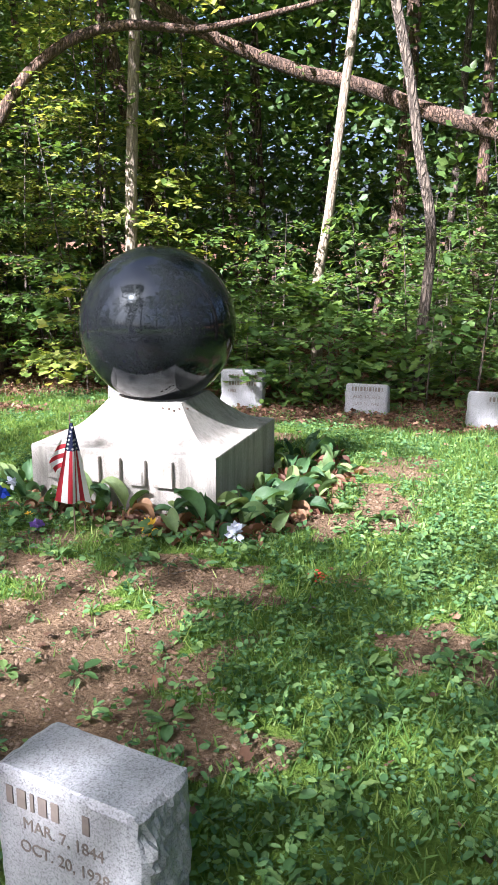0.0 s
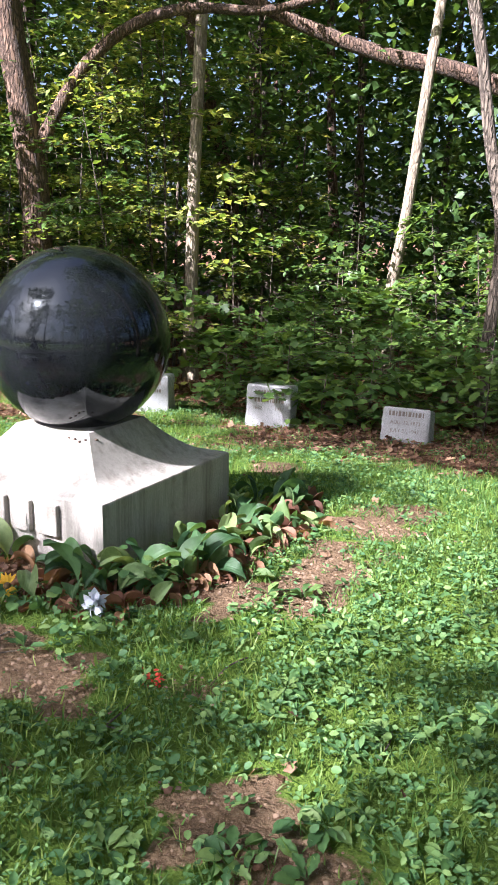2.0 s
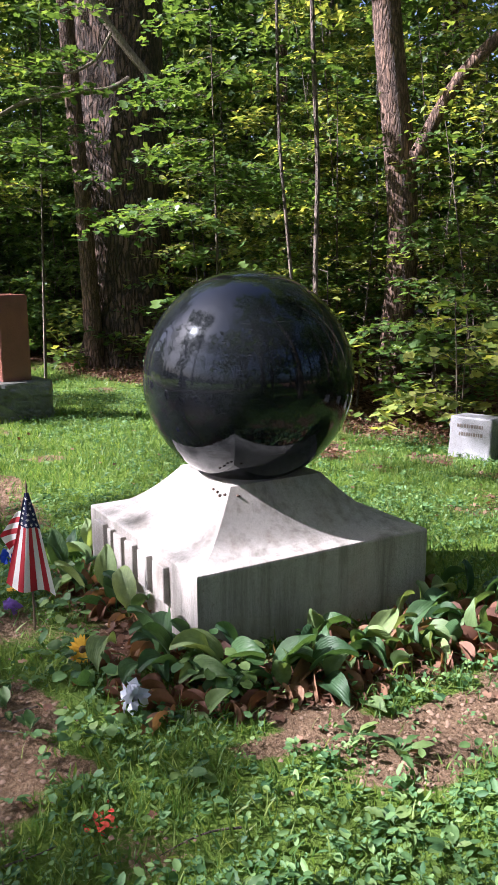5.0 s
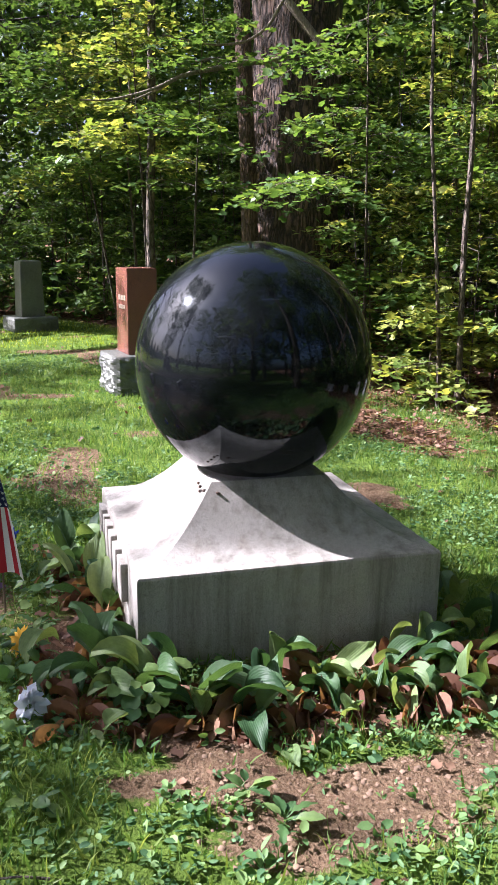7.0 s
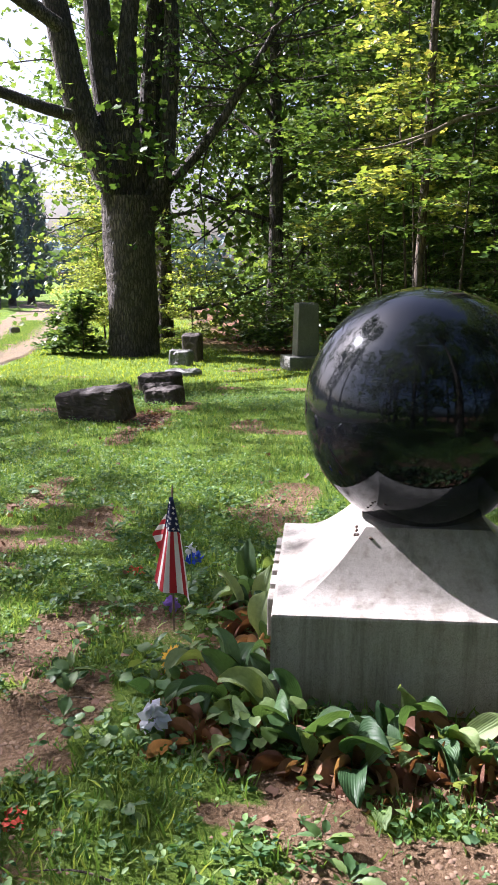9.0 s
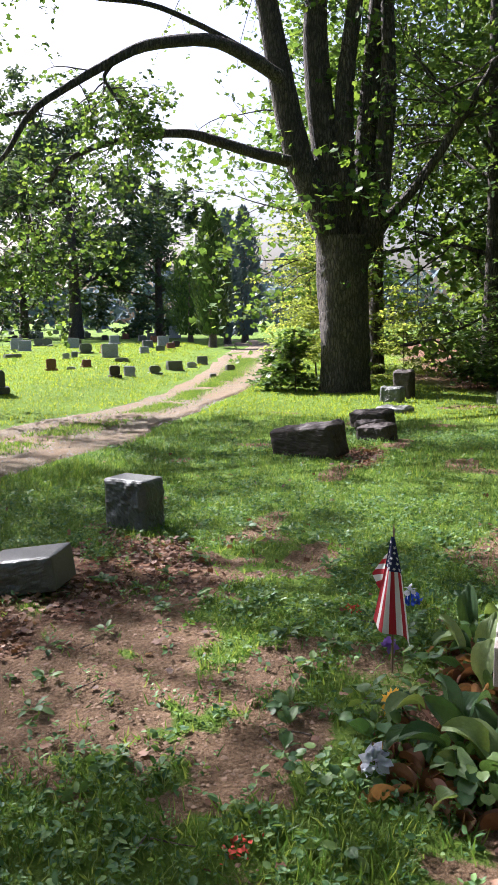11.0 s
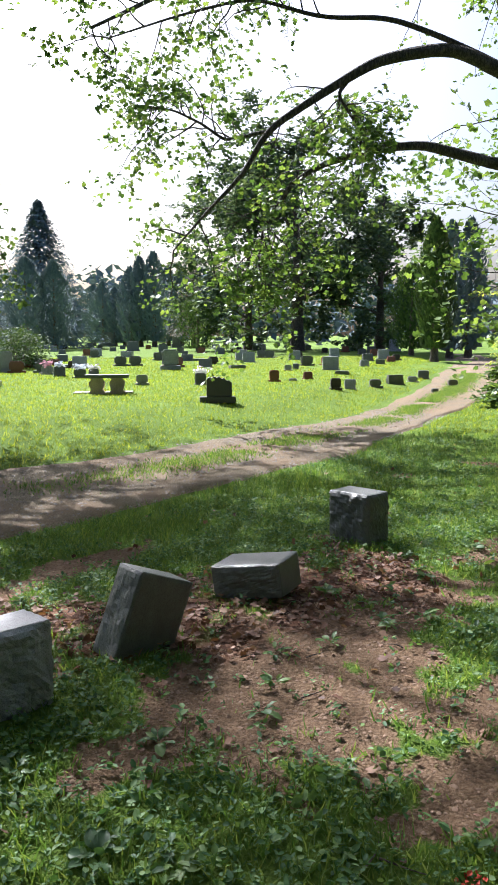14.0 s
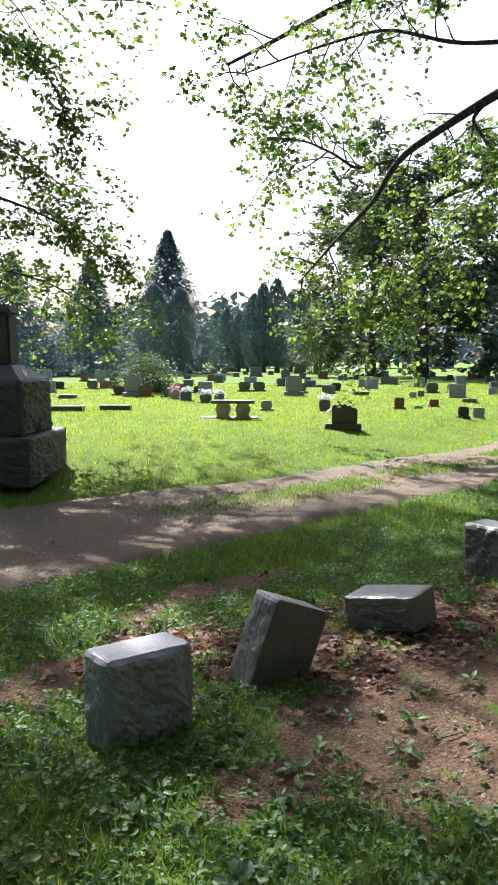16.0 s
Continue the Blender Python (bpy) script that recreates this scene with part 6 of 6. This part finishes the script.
FX, FY = -2.145, 3.68
flag = thing("small_flag", pose(FX, FY, g1(FX, FY), 0, 0, 65), "small striped flag with stars drooping on a thin stick", "flag")
bm = bmesh.new()
bmesh.ops.create_cone(bm, segments=8, radius1=0.005, radius2=0.004, depth=0.68, cap_ends=True)
part("stick", bm, M_POLE, flag, "thin dark wooden stick", m=pose(0, 0, 0.28))
bm = bmesh.new()
bmesh.ops.create_cone(bm, segments=8, radius1=0.006, radius2=0.001, depth=0.035, cap_ends=True)
part("spear_tip", bm, M_POLE, flag, m=pose(0, 0, 0.635))


def drape(u, v):
    """The hanging main fold of the cloth: u down, v across."""
    left = np.interp(u, (0, 0.3, 1), (-0.006, -0.028, -0.086))
    right = np.interp(u, (0, 0.3, 1), (0.008, 0.034, 0.078))
    return (1.25 * (left + (right - left) * v), 0.018 * math.sin(v * 8.0 + 0.8 + u) * (0.25 + u) - 0.012, 0.60 - (0.39 + 0.06 * v) * u - 0.008 * math.sin(6 * v) * u)


def side_fold(u, v):
    """The piece folded back beside the field: u down, v from its outer edge to the main fold."""
    inner = drape(0.2 + 0.36 * u, 0.04)
    outer = (1.25 * np.interp(u, (0, 0.62, 1), (-0.04, -0.098, -0.07)), 0.02, 0.51 - 0.16 * u)
    return tuple(outer[k] + (inner[k] - outer[k]) * v + (0.012 * math.sin(3.1 * v) if k == 1 else 0) for k in range(3))


def cloth_patch(name_, fn, u0, u1, v0, v1, nu_, nv2, material, label=""):
    V = [fn(u0 + (u1 - u0) * i / nu_, v0 + (v1 - v0) * j / nv2) for i in range(nu_ + 1) for j in range(nv2 + 1)]
    q = np.arange((nu_ + 1) * (nv2 + 1)).reshape(nu_ + 1, nv2 + 1)
    return part(name_, np_mesh("cloth", V, np.stack([q[:-1, :-1], q[1:, :-1], q[1:, 1:], q[:-1, 1:]], -1).reshape(-1, 4)), material, flag, label, smooth=True)


canton_ob = cloth_patch("canton", drape, 0.0, 0.35, 0, 1, 12, 16, M_BLUE, "navy field with white stars")
for j in range(8):
    cloth_patch("stripe", drape, 0.35, 1.0, j / 8, (j + 1) / 8, 20, 3, (M_RED, M_WHITE)[j % 2])
for j in range(6):
    cloth_patch("stripe", side_fold, j / 6, (j + 1) / 6, 0, 1, 3, 6, (M_WHITE, M_RED)[j % 2])
for r in range(6):
    for c in range(1 + r // 2 + r % 2):
        u, v = 0.055 + 0.053 * r, (c + 0.5 + 0.12 * (r % 2)) / (1.25 + r // 2 + r % 2)
        p0, pu, pv = (Vector(drape(u, v)), Vector(drape(u + 0.02, v)), Vector(drape(u, v + 0.02)))
        eu, ev = (pu - p0).normalized(), (pv - p0).normalized()
        nn = eu.cross(ev).normalized()
        R = 0.0085
        for sgn in (1, -1):
            bm = bmesh.new()
            bm.faces.new([bm.verts.new(p0 + nn * 0.002 * sgn + (eu * math.cos(q * math.pi / 5) + ev * math.sin(q * math.pi / 5)) * (R if q % 2 == 0 else R * 0.42)) for q in range(10)])
            part("star", bm, M_WHITE, canton_ob)


def flower(name, x, y, z, r, n, petal, label, seed, centre=None, tilt=(0, 0), ball=False, leaves_=4):
    rs = np.random.RandomState(seed)
    ob = thing(name, pose(x, y, g1(x, y)), label, "flower")
    p = np.array([tilt[0] * 0.05, tilt[1] * 0.05, z])
    V, F = tube_data([(smooth_path([(0, 0, -0.02), p * 0.5, p], 6), np.full(6, 0.0025))], 5)
    part("stem", np_mesh("stem", V, F), M_WEED, ob)
    ax = unit(np.array([tilt[0], tilt[1], 1.0])) if not ball else np.array([0, 0, 1.0])
    sd = unit(np.cross(ax, [0.3, 0.8, 0.1]))
    sd2 = np.cross(ax, sd)
    for k in range(n):
        if ball:
            d = unit(rs.randn(3) * np.array([1, 1, 0.8]) + np.array([0, 0, 0.35]))
            base, nor = p + d * r * 0.35, unit(d + 0.5 * rs.randn(3))
            al = unit(np.cross(nor, rs.randn(3)) + d * 0.6)
            L, W = r * (0.7 + 0.3 * rs.rand()), r * 0.95
        else:
            q = k * 6.283 / n * (1 if k < n * 0.6 else 1.31)
            al = unit(sd * math.cos(q) + sd2 * math.sin(q) + ax * (0.1 + 0.25 * rs.rand()))
            base, nor = p + al * r * 0.2, ax
            L, W = r * (0.75 + 0.25 * rs.rand()), r * 0.42
        part("petal", leaf_mesh("petal", base[None], al[None], nor[None], np.array([L]), OVAL, np.array([W])), petal, ob)
    if centre:
        bm = bmesh.new()
        bmesh.ops.create_icosphere(bm, subdivisions=2, radius=r * 0.3)
        part("centre", bm, centre, ob, m=Matrix.Translation(p))
    for k in range(leaves_):
        a = rs.rand() * 6.283
        al = np.array([math.cos(a), math.sin(a), 0.2])
        part("leaf", leaf_mesh("leaf", (p * 0.5)[None], al[None], np.array([[0, 0, 1.0]]), np.array([r * 0.9]), OVAL), M_WEED, ob)
    return ob


flower("artificial_sunflower", -1.79, 3.79, 0.055, 0.055, 22, M_YELLOW, "yellow artificial sunflower stuck in the ground", 1, M_BROWN, (0.9, -0.8))
flower("artificial_hydrangea", -1.28, 3.76, 0.065, 0.055, 34, M_PALE, "faded pale blue-white artificial flower on the grass", 2, ball=True)
flower("artificial_flower", -2.345, 3.635, 0.04, 0.04, 26, M_PURPLE, "purple artificial flower in the grass", 3, ball=True)
flower("artificial_flower", -2.60, 3.70, 0.17, 0.045, 26, M_BLUEF, "bright blue artificial flower in the grass", 4, ball=True)
flower("artificial_flower", -2.52, 3.70, 0.24, 0.035, 16, M_PALE, "white artificial flower in the grass", 5, ball=True)
flower("artificial_flower", -2.40, 3.66, 0.09, 0.028, 12, M_YELLOW, "small yellow artificial flower in the grass", 6)
for k, (x, y) in enumerate(((-0.79, 3.46), (-2.78, 3.38))):
    rs = np.random.RandomState(60 + k)
    n = 34
    P = np.stack([x + 0.028 * rs.randn(n), y + 0.02 * rs.randn(n), np.zeros(n)], 1)
    P[:, 2] = gz(P[:, 0], P[:, 1]) + 0.01 + 0.03 * rs.rand(n)
    tagged(part("red_mark", leaf_mesh("red_mark", P, np.stack([rs.randn(n), rs.randn(n), 0.6 * np.ones(n)], 1), unit(rs.randn(n, 3) + np.array([0, 0, 1.5])), 0.011 + 0.012 * rs.rand(n), OVAL), M_REDMARK), "grass tuft sprayed with red marking paint", "mark", kind="stuff")

# pebbles and clods on the bare earth, dead twigs
rs = np.random.RandomState(83)
n = 30000
x, y = -4.5 + 5.5 * rs.rand(n), 0.6 + 5 * rs.rand(n)
bare, lit = cover(x, y)
keep = (rs.rand(n) < bare) & clear_of_base(x, y)
x, y = x[keep], y[keep]
n = len(x)
OCT = (np.array([(1, 0, 0), (-1, 0, 0), (0, 1, 0), (0, -1, 0), (0, 0, 0.7), (0, 0, -0.7)]), np.array([(0, 2, 4), (2, 1, 4), (1, 3, 4), (3, 0, 4)]))
A = np.stack([rs.randn(n), rs.randn(n), 0.3 * rs.randn(n)], 1)
P = np.stack([x, y, gz(x, y) + 0.001], 1)
tagged(part("pebbles", leaf_mesh("pebbles", P, A, np.repeat([[0, 0, 1.0]], n, 0), 0.003 + 0.010 * rs.rand(n) ** 3, OCT), plain_mat("earth_clod", (0.26, 0.17, 0.11), 0.95, 0.5, 25.0)), "small pebbles and clods of earth", "pebbles", kind="stuff")
for k in range(26):
    x, y = -4 + 4.5 * rs.rand(), 1.8 + 3.0 * rs.rand()
    if abs(x - BX) < 0.75 and abs(y - BY) < 0.75 or math.hypot(x + 0.85, y - 1.47) < 0.4:
        continue
    a, L = rs.rand() * 6.283, 0.08 + 0.18 * rs.rand()
    pts = [(s * L * math.cos(a + 0.4 * s), s * L * math.sin(a + 0.4 * s), 0.012 + 0.008 * math.sin(5 * s)) for s in (0, 0.3, 0.6, 1)]
    V, F = tube_data([(smooth_path(pts, 7), np.linspace(0.004, 0.0015, 7))], 5)
    tagged(part("twig", np_mesh("twig", V, F), M_BARK, m=pose(x, y, g1(x, y))), "thin dead twig on the ground", "twig")
# flowers on the far stones
for k, (x, y, w, h) in enumerate(((-18.4, -17.0, 0.39, 0.29), (-17.7, -15.7, 0.35, 0.31), (-17.2, -14.3, 0.35, 0.28), (-17.7, -14.2, 0.28, 0.27), (-16.1, -8.9, 0.26, 0.29))):
    rs = np.random.RandomState(400 + k)
    C = np.array([[0, 0, 0.05]])
    ob = thing("grave_bouquet", pose(x, y, g1(x, y) + h * 1.03), "bright artificial bouquet on top of a headstone", "bouquet")
    part("blossom", clump_leaves(rs, C, 60, 0.13, 0.09, OVAL, "blossom"), (M_PINKF, M_PALE, M_PALE, M_WHITE, M_WHITE)[k], ob)

# loose stones on the lane
rs = np.random.RandomState(29)
n = 9000
x, s = -14 + 17 * rs.rand(n), rs.rand(n)
y = road_near(x) + (road_far(x) - road_near(x)) * (0.04 + 0.92 * s)
P = np.stack([x, y, gz(x, y) + 0.03], 1)
A = np.stack([rs.randn(n), rs.randn(n), 0.2 * rs.randn(n)], 1)
tagged(part("lane_stones", leaf_mesh("lane_stones", P, A, np.repeat([[0, 0, 1.0]], n, 0), 0.006 + 0.018 * rs.rand(n) ** 3, OCT), plain_mat("lane_stone", (0.30, 0.26, 0.22), 0.95, 0.6, 20.0)), "small loose stones on the gravel lane", "pebbles", kind="stuff")
